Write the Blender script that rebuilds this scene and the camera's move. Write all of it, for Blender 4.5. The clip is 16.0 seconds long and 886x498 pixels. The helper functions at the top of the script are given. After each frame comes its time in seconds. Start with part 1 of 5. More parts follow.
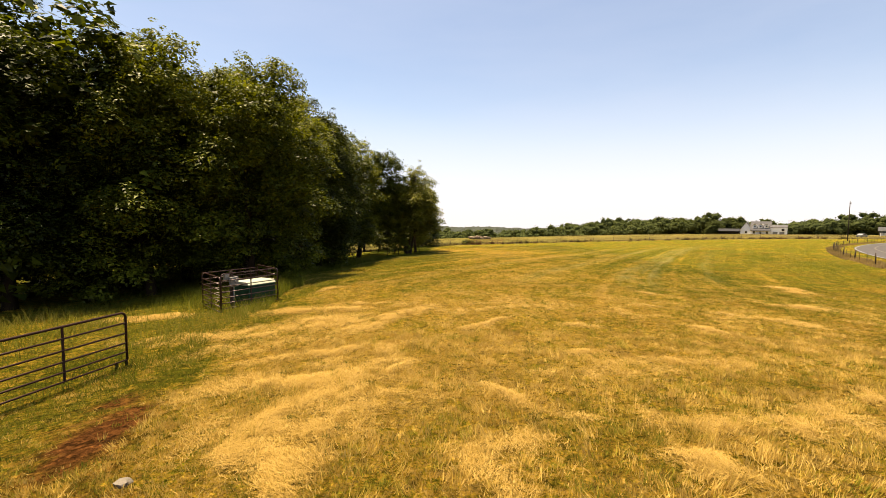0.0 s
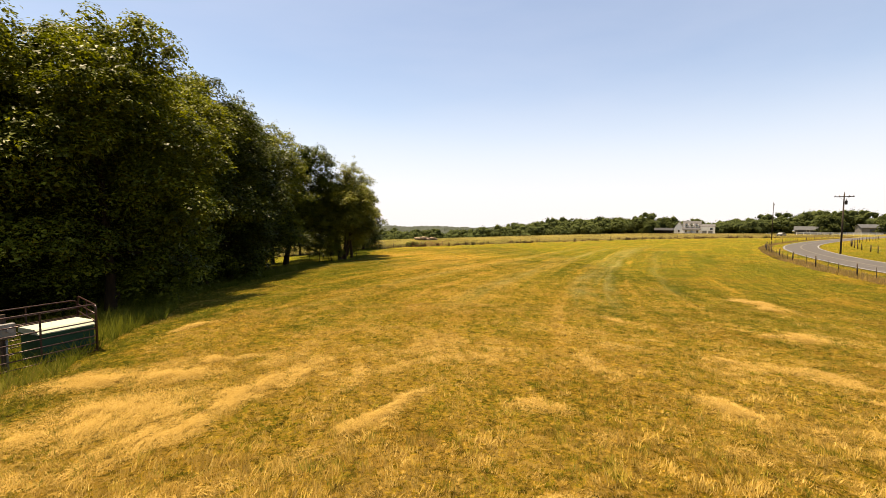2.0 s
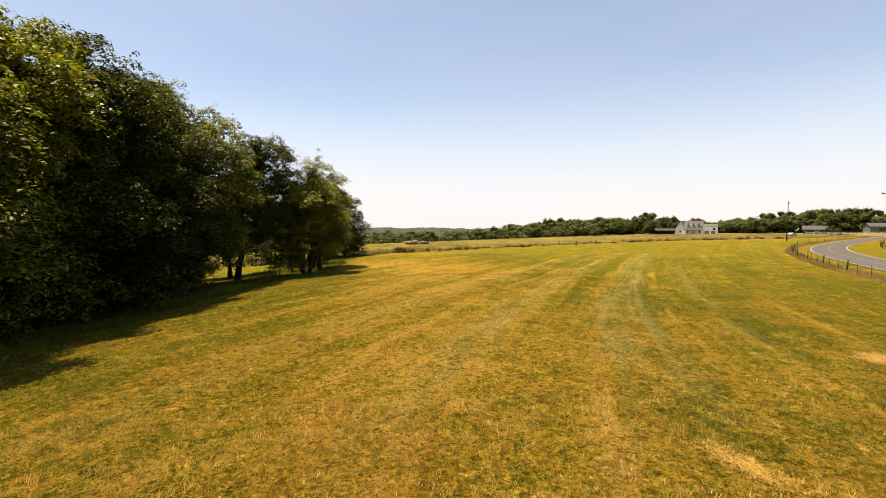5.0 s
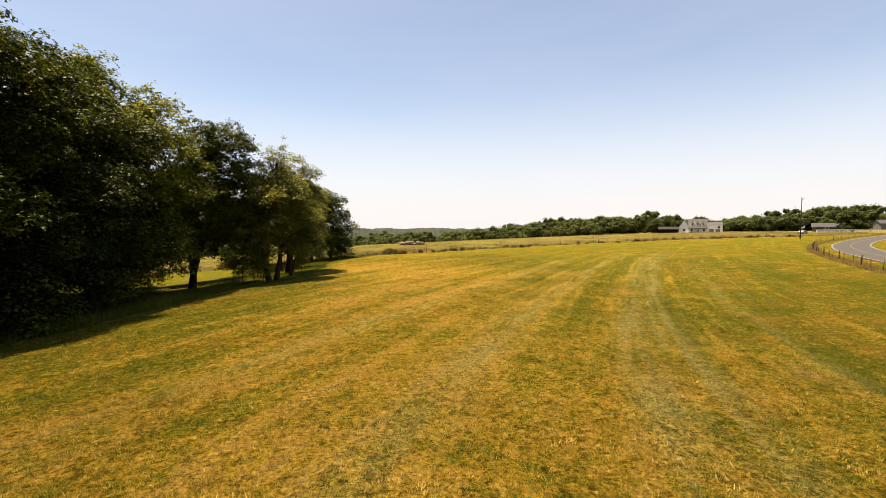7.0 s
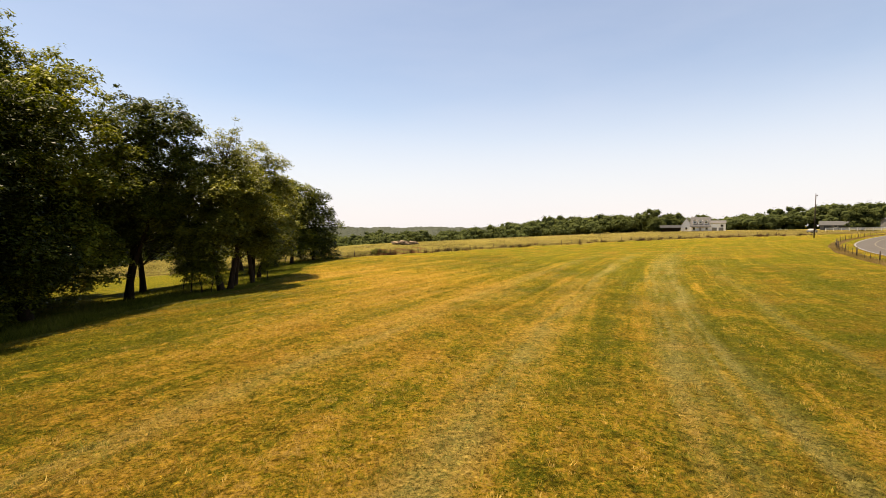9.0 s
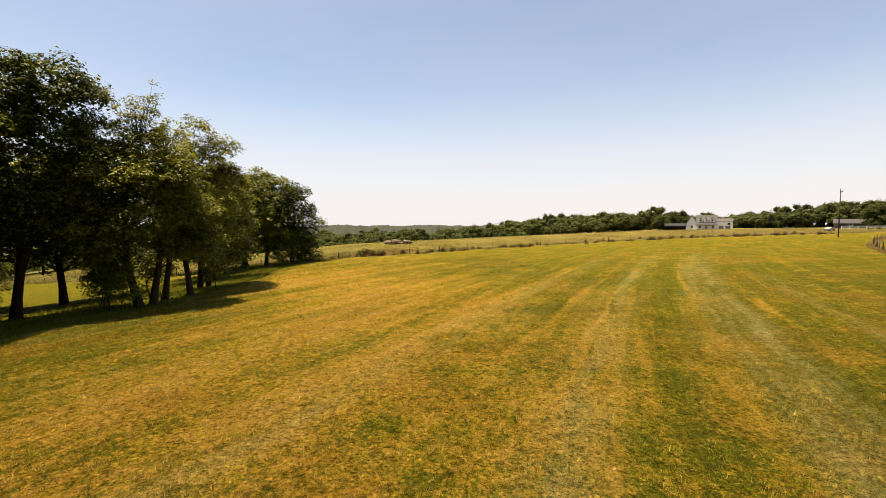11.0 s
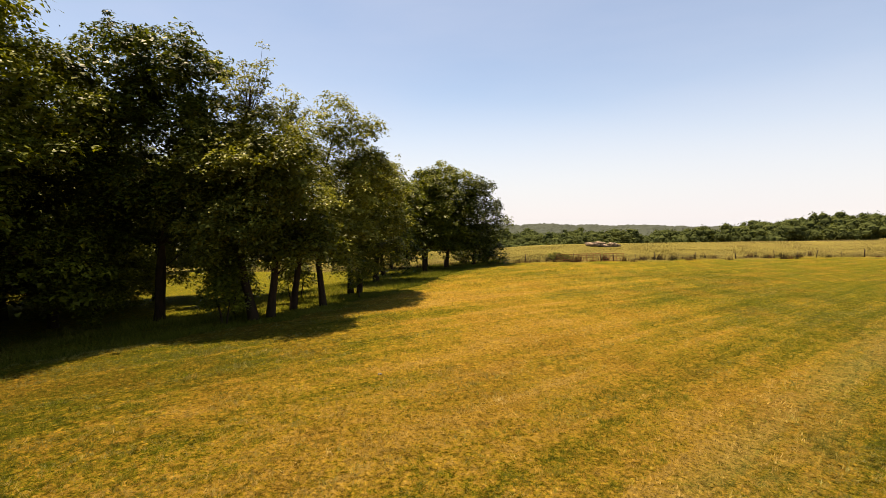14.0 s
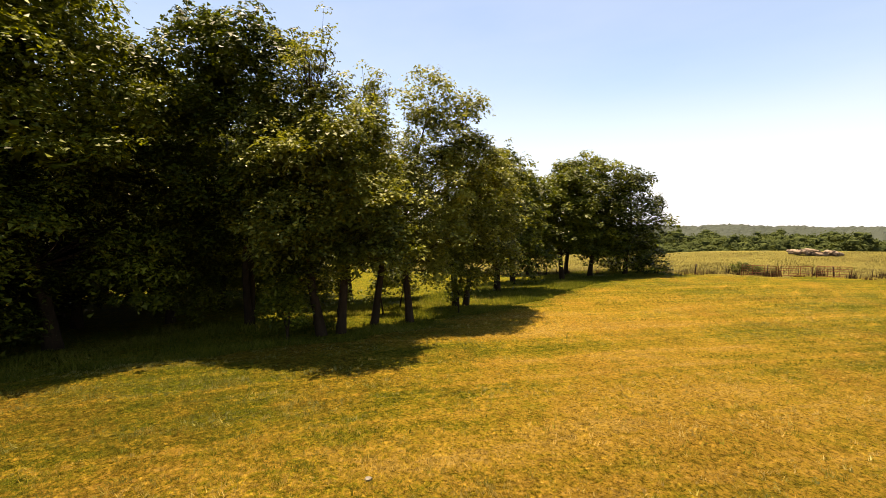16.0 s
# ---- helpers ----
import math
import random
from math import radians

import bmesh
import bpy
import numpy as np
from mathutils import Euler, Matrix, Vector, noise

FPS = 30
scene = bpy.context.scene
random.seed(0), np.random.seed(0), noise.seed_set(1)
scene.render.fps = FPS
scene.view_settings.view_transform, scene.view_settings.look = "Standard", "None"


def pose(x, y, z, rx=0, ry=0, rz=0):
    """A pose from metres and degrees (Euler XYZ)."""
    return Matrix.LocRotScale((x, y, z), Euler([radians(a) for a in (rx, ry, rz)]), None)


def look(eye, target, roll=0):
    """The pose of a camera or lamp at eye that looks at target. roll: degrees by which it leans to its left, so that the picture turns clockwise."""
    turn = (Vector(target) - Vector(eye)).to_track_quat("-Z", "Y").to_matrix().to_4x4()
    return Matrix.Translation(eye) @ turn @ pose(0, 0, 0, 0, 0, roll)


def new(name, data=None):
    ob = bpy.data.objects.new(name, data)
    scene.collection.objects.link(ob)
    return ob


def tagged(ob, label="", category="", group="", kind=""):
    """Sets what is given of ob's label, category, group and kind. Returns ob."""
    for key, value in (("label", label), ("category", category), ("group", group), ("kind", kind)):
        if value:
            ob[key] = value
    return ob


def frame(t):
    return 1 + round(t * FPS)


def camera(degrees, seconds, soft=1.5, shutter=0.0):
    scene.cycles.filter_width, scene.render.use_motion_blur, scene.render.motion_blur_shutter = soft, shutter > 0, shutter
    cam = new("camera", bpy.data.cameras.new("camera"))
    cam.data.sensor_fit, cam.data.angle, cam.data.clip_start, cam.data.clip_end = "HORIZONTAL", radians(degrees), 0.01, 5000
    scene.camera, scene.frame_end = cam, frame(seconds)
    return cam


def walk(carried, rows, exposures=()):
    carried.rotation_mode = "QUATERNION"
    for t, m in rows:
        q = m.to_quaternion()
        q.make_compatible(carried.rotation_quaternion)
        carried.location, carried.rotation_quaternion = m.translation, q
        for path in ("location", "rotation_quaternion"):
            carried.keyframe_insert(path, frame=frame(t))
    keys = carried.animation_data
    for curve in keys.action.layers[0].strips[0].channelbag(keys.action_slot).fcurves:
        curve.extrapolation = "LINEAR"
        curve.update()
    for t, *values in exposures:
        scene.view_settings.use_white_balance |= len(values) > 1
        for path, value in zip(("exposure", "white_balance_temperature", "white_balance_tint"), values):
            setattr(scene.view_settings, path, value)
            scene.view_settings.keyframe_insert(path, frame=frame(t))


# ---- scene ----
cam = camera(90.8, 16.0, 0.8)
PATH = [
    (0, -0.342, -1.219, 2.967, -0.72, -3.82, -0.41),
    (0.5, 0.052, 0.222, 2.858, -4.31, -3.85, -0.43),
    (1, 0.479, 1.605, 2.820, -6.59, -3.87, -0.42),
    (1.5, 0.885, 3.022, 2.986, -7.14, -3.88, -0.40),
    (2, 1.272, 4.426, 3.396, -7.43, -3.87, -0.36),
    (2.5, 1.656, 5.807, 3.801, -7.72, -3.85, -0.32),
    (3, 2.085, 7.327, 3.992, -7.81, -3.83, -0.27),
    (3.5, 2.545, 9.089, 4.026, -7.95, -3.81, -0.23),
    (4, 3.040, 11.023, 4.006, -8.07, -3.80, -0.15),
    (4.2, 3.245, 11.807, 3.997, -8.07, -3.79, -0.11),
    (6.3, 5.901, 19.061, 3.531, -7.75, -3.57, 0.45),
    (6.5, 6.149, 19.712, 3.530, -7.80, -3.59, 0.49),
    (7, 6.767, 21.300, 3.531, -7.86, -3.65, 0.51),
    (7.5, 7.363, 22.861, 3.515, -7.92, -3.70, 0.51),
    (8, 7.922, 24.487, 3.484, -7.92, -3.73, 0.53),
    (8.5, 8.474, 26.272, 3.453, -7.98, -3.77, 0.56),
    (9, 9.030, 28.270, 3.406, -8.07, -3.81, 0.59),
    (9.5, 9.612, 30.447, 3.349, -8.13, -3.88, 0.62),
    (10, 10.199, 32.713, 3.302, -8.30, -3.97, 0.63),
    (10.2, 10.433, 33.617, 3.288, -8.33, -4.01, 0.61),
    (12.3, 12.590, 42.503, 3.168, -5.50, -4.10, 0.39),
    (12.5, 12.742, 43.330, 3.161, -3.31, -4.08, 0.37),
    (13, 13.061, 45.382, 3.148, 3.85, -4.05, 0.33),
    (13.5, 13.222, 47.378, 3.146, 11.19, -4.03, 0.28),
    (14, 13.241, 49.301, 3.158, 18.41, -4.03, 0.23),
    (14.5, 13.234, 51.160, 3.172, 21.01, -4.04, 0.19),
    (15, 13.292, 53.014, 3.171, 23.56, -4.05, 0.16),
    (15.5, 13.285, 54.849, 3.167, 30.64, -4.03, 0.15),
    (16, 13.134, 56.627, 3.162, 38.63, -3.99, 0.18),
]
walk(cam, [(t, pose(x, y, z, 90 + pitch, lean, turn)) for t, x, y, z, turn, pitch, lean in PATH],
     [(0, 1.77, 7600, 15), (3.5, 1.70, 7600, 15), (7, 1.66, 7600, 15), (10, 1.62, 7600, 15), (13.3, 1.50, 7600, 15), (14.6, 1.78, 7600, 15), (16, 1.93, 7600, 15)])

# ---- light ----
SUN_DIR = Vector((-0.88, 0.47, 0.0)).normalized()
SUN_UP = radians(75)
world = bpy.data.worlds.new("sky")
scene.world = world
world.use_nodes = True
wn = world.node_tree
sky = wn.nodes.new("ShaderNodeTexSky")
sky.sky_type = "NISHITA"
sky.sun_disc = False
sky.sun_elevation = SUN_UP
sky.sun_rotation = math.atan2(SUN_DIR.x, SUN_DIR.y)
sky.air_density, sky.dust_density, sky.ozone_density, sky.altitude = 1.0, 0.05, 0.7, 0
bg = wn.nodes["Background"]
bg.inputs["Strength"].default_value = 0.058
# thin high haze, with faint streaks
sky_at = wn.nodes.new("ShaderNodeTexCoord")
sky_map = wn.nodes.new("ShaderNodeMapping")
sky_map.inputs["Scale"].default_value = (1.0, 2.2, 5.0)
sky_map.inputs["Rotation"].default_value = (0.2, 0.35, 0.6)
wisps = wn.nodes.new("ShaderNodeTexNoise")
wisps.inputs["Scale"].default_value, wisps.inputs["Detail"].default_value, wisps.inputs["Roughness"].default_value = 1.1, 5.0, 0.55
haze = wn.nodes.new("ShaderNodeMapRange")
haze.inputs["From Min"].default_value, haze.inputs["From Max"].default_value = 0.3, 0.75
haze.inputs["To Min"].default_value, haze.inputs["To Max"].default_value = 0.08, 0.34
up_part = wn.nodes.new("ShaderNodeSeparateXYZ")
low_sky = wn.nodes.new("ShaderNodeMapRange")
low_sky.interpolation_type = "SMOOTHSTEP"
low_sky.inputs["From Min"].default_value, low_sky.inputs["From Max"].default_value = 0.0, 0.30
low_sky.inputs["To Min"].default_value, low_sky.inputs["To Max"].default_value = 0.85, 0.0
glow_low = wn.nodes.new("ShaderNodeMix")
glow_low.data_type = "RGBA"
glow_low.inputs[7].default_value = (4.50, 4.88, 5.72, 1)
veil = wn.nodes.new("ShaderNodeMix")
veil.data_type = "RGBA"
veil.inputs[7].default_value = (3.98, 4.56, 5.80, 1)
wn.links.new(sky_at.outputs["Generated"], sky_map.inputs[0])
wn.links.new(sky_map.outputs[0], wisps.inputs["Vector"])
wn.links.new(wisps.outputs["Fac"], haze.inputs["Value"])
wn.links.new(sky_at.outputs["Generated"], up_part.inputs[0])
wn.links.new(up_part.outputs[2], low_sky.inputs["Value"])
wn.links.new(low_sky.outputs[0], glow_low.inputs[0])
wn.links.new(haze.outputs[0], veil.inputs[0])
wn.links.new(sky.outputs[0], veil.inputs[6])
wn.links.new(veil.outputs[2], glow_low.inputs[6])
wn.links.new(glow_low.outputs[2], bg.inputs["Color"])
sun_data = bpy.data.lights.new("sun", "SUN")
sun_data.energy, sun_data.angle, sun_data.color = 5.0, radians(0.53), (1.0, 0.865, 0.66)
sun = new("sun", sun_data)
to_sun = Vector((SUN_DIR.x * math.cos(SUN_UP), SUN_DIR.y * math.cos(SUN_UP), math.sin(SUN_UP)))
sun.matrix_world = look((0, 0, 60), Vector((0, 0, 60)) - to_sun)

# ---- small tools ----
rng = np.random.default_rng(7)


def sst(a, b, v):
    v = np.clip((np.asarray(v, float) - a) / (b - a), 0, 1)
    return v * v * (3 - 2 * v)


_lat = np.random.default_rng(3).random((256, 256))


def vnoise(x, y, size):
    """Value noise, 0 to 1, with features of that size in metres."""
    x, y = np.asarray(x, float) / size + 300.3, np.asarray(y, float) / size + 300.7
    i, j = np.floor(x).astype(int), np.floor(y).astype(int)
    u, v = x - i, y - j
    u, v = u * u * (3 - 2 * u), v * v * (3 - 2 * v)
    g = lambda a, b: _lat[a % 256, b % 256]
    return (g(i, j) * (1 - u) + g(i + 1, j) * u) * (1 - v) + (g(i, j + 1) * (1 - u) + g(i + 1, j + 1) * u) * v


def fnoise(x, y, size):
    return 0.5 * vnoise(x, y, size) + 0.3 * vnoise(y + 17.1, x - 5.3, size / 2.3) + 0.2 * vnoise(x - 40.2, y + 9.7, size / 5.1)


def road_edge(y):
    """x of the road's outer edge at y: it bends away to the right."""
    y = np.asarray(y, float)
    return np.interp(y, [-400, -60, 0, 20, 41, 54, 73, 97, 114.5, 127, 139, 153, 174, 192, 210], [20, 32, 38, 42, 50, 58, 72, 94, 117, 137, 158, 182, 225, 290, 380])


def height(x, y):
    """The ground: it falls gently ahead and to the wood, and drops into a valley far off."""
    x, y = np.asarray(x, float), np.asarray(y, float)
    ty, tx, tl = np.tanh((y - 55) / 60), np.tanh((x - 40) / 50), np.tanh((x + 14) / 14)
    z = -3.088 - 1.587 * ty - 0.302 * tx + 1.263 * ty * tx + 1.394 * tl - 0.012 * tl * ty
    z = z - 0.9 * np.exp(-((x - 30) / 22) ** 2 - ((y - 30) / 45) ** 2)
    z = z - 1.1 * sst(70, 170, y) * (1 - 0.5 * sst(60, 140, x))
    z = z - 12 * sst(185, 300, y - 0.15 * x) * (1 - sst(40, 200, x))
    z = z - 3.5 * sst(190, 330, y) * sst(40, 200, x)
    z = z - 9 * sst(-50, -150, x)
    z = z - 90 * sst(420, 1100, np.hypot(x, y))
    z = z - 0.27 * np.exp(-((x + 9.5) / 4) ** 2 - ((y - 8.5) / 4.5) ** 2) + 0.22 * np.exp(-((x + 5) / 5) ** 2 - ((y - 26) / 6) ** 2)
    near = np.exp(-((x - 8) / 60) ** 2 - ((y - 40) / 80) ** 2)
    z = z + near * (0.10 * (vnoise(x, y, 6.0) - 0.5) + 0.05 * (vnoise(x, y, 1.3) - 0.5))
    return z


def hz(x, y):
    return float(height(np.array([x]), np.array([y]))[0])


# Loose straw left in the hay field: x, y, length, width, turn.
STRAW = [(-3.0, 7.6, 2.0, 0.8, 1), (-3.1, 4.9, 0.7, 0.25, -75), (-2.4, 4.3, 0.9, 0.35, 118), (-1.7, 6.1, 1.2, 0.7, 59), (-7.2, 12.3, 3.4, 0.45, -11), (-5.0, 16.3, 2.2, 0.9, 4),
         (-2.0, 14.3, 3.2, 0.42, 64), (-1.3, 7.9, 1.0, 0.25, 74), (0.9, 6.5, 0.9, 0.14, -53), (1.8, 5.7, 0.6, 0.12, -16), (3.1, 5.1, 0.7, 0.18, -93), (5.1, 5.3, 1.9, 0.28, 7),
         (3.3, 4.2, 0.6, 0.4, -48), (7.3, 6.5, 1.6, 0.4, 30), (3.8, 9.5, 0.7, 0.35, 22), (5.3, 9.2, 0.4, 0.35, -49), (-3.6, 9.8, 1.6, 0.4, 20), (-5.0, 13.6, 2.4, 1.0, 20), (-2.2, 6.2, 1.6, 0.8, 35)]
STRAW_FAR = [(8.1, 12.2, 0.9, 0.3, -78), (23.1, 27.2, 2.7, 0.8, -107), (16.7, 19.0, 1.2, 0.7, 25), (-13.3, 17.3, 3.1, 0.5, -10), (1.4, 13.1, 1.7, 0.3, 56),
         (-1.1, 15.5, 1.2, 0.3, 49), (-6.4, 22.3, 0.9, 0.25, 49), (11.2, 22.5, 0.9, 0.35, -90), (-3.6, 17.7, 0.8, 0.35, 12), (10.7, 15.5, 0.7, 0.4, -27),
         (21.0, 33.8, 1.6, 0.4, -108), (8.9, 75.7, 0.9, 0.2, 17), (21.2, 44.7, 1.2, 0.5, 29), (16.9, 32.3, 0.5, 0.3, -88), (11.1, 37.1, 1.0, 0.4, 60)]


def straw_at(x, y):
    """How thickly dry straw lies, 0 to 1."""
    x, y = np.asarray(x, float), np.asarray(y, float)
    sx, sy = 1.2 * (vnoise(x, y, 1.1) - 0.5) + 0.5 * (vnoise(y, x, 0.35) - 0.5), 1.2 * (vnoise(y + 31, x, 1.2) - 0.5)
    out = np.zeros_like(x)
    for px, py, a, b, turn in STRAW + STRAW_FAR:
        c, s = math.cos(radians(turn)), math.sin(radians(turn))
        wob = min(1.0, 0.25 + 1.1 * b)
        dx, dy = x + wob * sx - px, y + wob * sy - py
        d = np.hypot((dx * c + dy * s) / a, (-dx * s + dy * c) / b)
        out = np.maximum(out, sst(1.65, 0.15, d))
    loose = sst(0.55, 0.75, fnoise(x + 3, y, 2.0)) * sst(26, 12, y) * sst(-9, -5, x) * sst(30, 12, x)
    rag = 0.25 + 0.75 * sst(0.32, 0.6, fnoise(x, y * 0.6, 0.5))
    return np.clip(np.maximum(out, 0.55 * loose) * rag * (1 - soil_at(x, y)), 0, 1)


def swath(x, y):
    """Across the mown strips, in metres; they bend with the road."""
    y = np.asarray(y, float)
    far = np.clip(y - 40, 0, 90)
    return np.asarray(x, float) - (0.3 * y + 0.0045 * np.clip(y - 10, 0, 30) ** 2 + 0.27 * far + 0.00225 * far ** 2 + 0.675 * np.clip(y - 130, 0, 400))


def dry_at(x, y):
    """How dry the stubble is: 0 green, 1 straw-coloured."""
    x, y = np.asarray(x, float), np.asarray(y, float)
    u = swath(x, y)
    along = y + 0.4 * x
    line = np.exp(-(((u + 0.9 * vnoise(x, y, 6)) % 2.7 - 1.35) / 0.22) ** 2) * sst(0.35, 0.75, vnoise(u * 1.3, along / 11, 1.0))
    for at, wide in ((-3.3, 0.6), (1.1, 0.4), (5.6, 0.4), (-7.6, 0.5), (-13.2, 0.9)):
        line = line + 0.75 * np.exp(-((u - at + 0.8 * (vnoise(x, y, 9) - 0.5)) / wide) ** 2) * sst(0.1, 0.6, vnoise(u * 3, along / 3, 1.0))
    band = np.sin(2 * math.pi * (u + 0.8 * vnoise(x, y, 7)) / 6.4)
    n = fnoise(x, y, 6.0)
    near = sst(130, 60, np.hypot(x - 8, y - 40))
    d = 0.43 + 0.42 * (n - 0.46) * (0.35 + 0.65 * near) + 0.36 * line * sst(12, 26, y) * (0.35 + 0.65 * near)
    d = d + 0.42 * (fnoise(x + 70, y, 2.1) - 0.46) * near
    d = d + 0.22 * np.exp(-((y - 11) / 13) ** 2 - ((x - 2) / 10) ** 2)
    d = d + 0.28 * np.exp(-((x - 4) / 10) ** 2 - ((y - 82) / 19) ** 2) + 0.10 * np.exp(-((x - 4) / 7) ** 2 - ((y - 45) / 20) ** 2)
    d = d - 0.22 * sst(8, 26, x) * sst(95, 40, y) - 0.08 * sst(22, 40, x)
    d = d - 0.4 * np.exp(-((x - 15.5) / 3.5) ** 2 - ((y - 55.5) / 4) ** 2) * sst(0.42, 0.56, fnoise(x, y, 0.8))
    d = d - 0.16 * np.exp(-((x - 1) / 6) ** 2 - ((y - 61) / 8) ** 2)
    edge = margin(y)
    d = d - sst(edge + 2.5, edge - 0.5, x) * (0.24 + 0.3 * sst(edge - 16, edge - 6, x))
    d = d - 0.44 * sst(edge + 15, edge + 3, x) * sst(18, 36, y) * sst(80, 66, y) - 0.05 * sst(24, 40, y)
    d = d - 0.34 * sst(60, 112, y) - 0.20 * sst(16, 36, x) * sst(30, 55, y) + 0.09 * band * sst(14, 28, y) - 0.10 * sst(14, 24, y) * sst(58, 44, y)
    d = d - 0.3 * sst(edge + 2.5, edge, x) * sst(30, 20, y) - 0.34 * np.exp(-((x - 2.35) / 1.0) ** 2 - ((y - 4.9) / 0.9) ** 2)
    d = np.where((x < edge) & (y < 34), 0.14 + 0.5 * (fnoise(x, y, 1.4) - 0.4), d)
    d = np.where((x < edge - 6) & (y > 34), 0.03 + 0.2 * (n - 0.3), d)
    d = np.where((x < edge) & (x >= edge - 6) & (y > 34), np.minimum(d, 0.10 + 0.35 * (n - 0.3)), d)
    d = d + 0.25 * np.exp(-((x - road_edge(y) + 4.2) / 1.4) ** 2)
    return np.clip(d, 0.02, 1)


def pale_at(x, y):
    """Where the cut grass lies combed in pale grey-green swaths, 0 to 1."""
    x, y = np.asarray(x, float), np.asarray(y, float)
    u = swath(x, y) + 0.7 * (vnoise(x, y, 8) - 0.5)
    out = 0 * x
    for at, wide, much in ((2.0, 0.7, 0.9), (3.9, 0.8, 1.0), (-4.1, 0.9, 0.75), (-11.6, 1.0, 0.55), (9.5, 0.6, 0.4)):
        out = out + much * np.exp(-((u - at) / wide) ** 2)
    out = out * sst(0.15, 0.6, vnoise(u * 4, (y + 0.4 * x) / 5, 1.0)) * (0.55 + 0.7 * (fnoise(x, y, 1.6) - 0.2))
    return np.clip(out * sst(20, 34, y) * sst(112, 80, y), 0, 1)


def margin(y):
    """x of the line between the mown field and the rough grass by the wood."""
    y = np.asarray(y, float)
    wob = 1.5 * (vnoise(y, 0 * y, 3.1) - 0.5) + 0.8 * (vnoise(y, 0 * y + 7, 1.1) - 0.5)
    return wob + np.interp(y, [-60, 0, 8, 16, 24, 33, 42, 48, 53, 62, 70, 85, 105, 125, 140], [-14, -11, -7.6, -7.2, -7.6, -11.0, -10.5, -9.0, -8.5, -7.0, -2.8, -1.8, -3.0, -2.0, -1.0])


def soil_at(x, y):
    """Bare red earth by the gate."""
    dx, dy = np.asarray(x, float) + 5.75, np.asarray(y, float) - 5.6
    d = np.hypot((dx * 0.56 - dy * 0.83) / 2.4, (dx * 0.83 + dy * 0.56) / 0.72)
    return 0.97 * sst(1.2, 0.55, d + 2.8 * (fnoise(x, y, 0.8) - 0.5))


def mesh_np(name, verts, faces, mats, values=None, smooth=False, face_mats=None):
    """A mesh from arrays; values: numbers kept on the points."""
    me = bpy.data.meshes.new(name)
    verts, faces = np.asarray(verts, np.float32), np.asarray(faces, np.int32)
    n, k = faces.shape
    me.vertices.add(len(verts))
    me.vertices.foreach_set("co", verts.ravel())
    me.loops.add(n * k)
    me.loops.foreach_set("vertex_index", faces.ravel())
    me.polygons.add(n)
    me.polygons.foreach_set("loop_start", np.arange(0, n * k, k, dtype=np.int32))
    me.polygons.foreach_set("use_smooth", np.full(n, smooth))
    for m in mats:
        me.materials.append(m)
    if face_mats is not None:
        me.polygons.foreach_set("material_index", np.asarray(face_mats, np.int32))
    for key, val in (values or {}).items():
        at = me.attributes.new(key, "FLOAT", "POINT")
        at.data.foreach_set("value", np.asarray(val, np.float32))
    me.update(calc_edges=True)
    return me


def part(name, bm, material, parent=None, label=""):
    """One bmesh as one mesh object, under a thing or a part."""
    me = bpy.data.meshes.new(name)
    bm.normal_update()
    bm.to_mesh(me)
    bm.free()
    me.materials.append(material)
    ob = new(name, me)
    if parent is not None:
        ob.parent = parent
    return tagged(ob, label)


def part_np(name, me, parent=None, label=""):
    ob = new(name, me)
    if parent is not None:
        ob.parent = parent
    return tagged(ob, label)


def add_box(bm, size, at, turn=0.0, bevel=0.0, tilt=None):
    m = Matrix.Translation(at) @ Matrix.Rotation(turn, 4, "Z")
    if tilt is not None:
        m = m @ tilt
    g = bmesh.ops.create_cube(bm, size=1.0, matrix=m @ Matrix.Diagonal((*size, 1)))
    if bevel:
        edges = list({e for v in g["verts"] for e in v.link_edges})
        bmesh.ops.bevel(bm, geom=edges, offset=bevel, segments=2, affect="EDGES", profile=0.5)
    return bm


def box_bm(size, at=(0, 0, 0), turn=0.0, bevel=0.0, tilt=None):
    return add_box(bmesh.new(), size, at, turn, bevel, tilt)


def add_tube(bm, pts, radii, sides=8, caps=True):
    pts = [Vector(p) for p in pts]
    if not hasattr(radii, "__len__"):
        radii = [radii] * len(pts)
    rings, ref = [], None
    for i, p in enumerate(pts):
        d = (pts[min(i + 1, len(pts) - 1)] - pts[max(i - 1, 0)]).normalized()
        if ref is None:
            ref = d.orthogonal().normalized()
        ref = (ref - d * ref.dot(d)).normalized()
        side = d.cross(ref)
        rings.append([bm.verts.new(p + radii[i] * (math.cos(a) * ref + math.sin(a) * side)) for a in (2 * math.pi * k / sides for k in range(sides))])
    for a, b in zip(rings, rings[1:]):
        for k in range(sides):
            bm.faces.new((a[k], a[(k + 1) % sides], b[(k + 1) % sides], b[k])).smooth = True
    if caps:
        bm.faces.new(list(reversed(rings[0])))
        bm.faces.new(rings[-1])
    return bm


def tube_bm(pts, radii, sides=8):
    return add_tube(bmesh.new(), pts, radii, sides)


def thing(name, at, turn=0.0, **tags):
    """An empty at a thing's base, to hold its parts."""
    ob = new(name)
    ob.empty_display_size = 0.2
    ob.matrix_world = pose(*at, 0, 0, turn)
    return tagged(ob, **tags)


# ---- materials ----
def nodes_of(name):
    m = bpy.data.materials.new(name)
    m.use_nodes = True
    nt = m.node_tree
    return m, nt, nt.nodes["Principled BSDF"], nt.nodes["Material Output"]


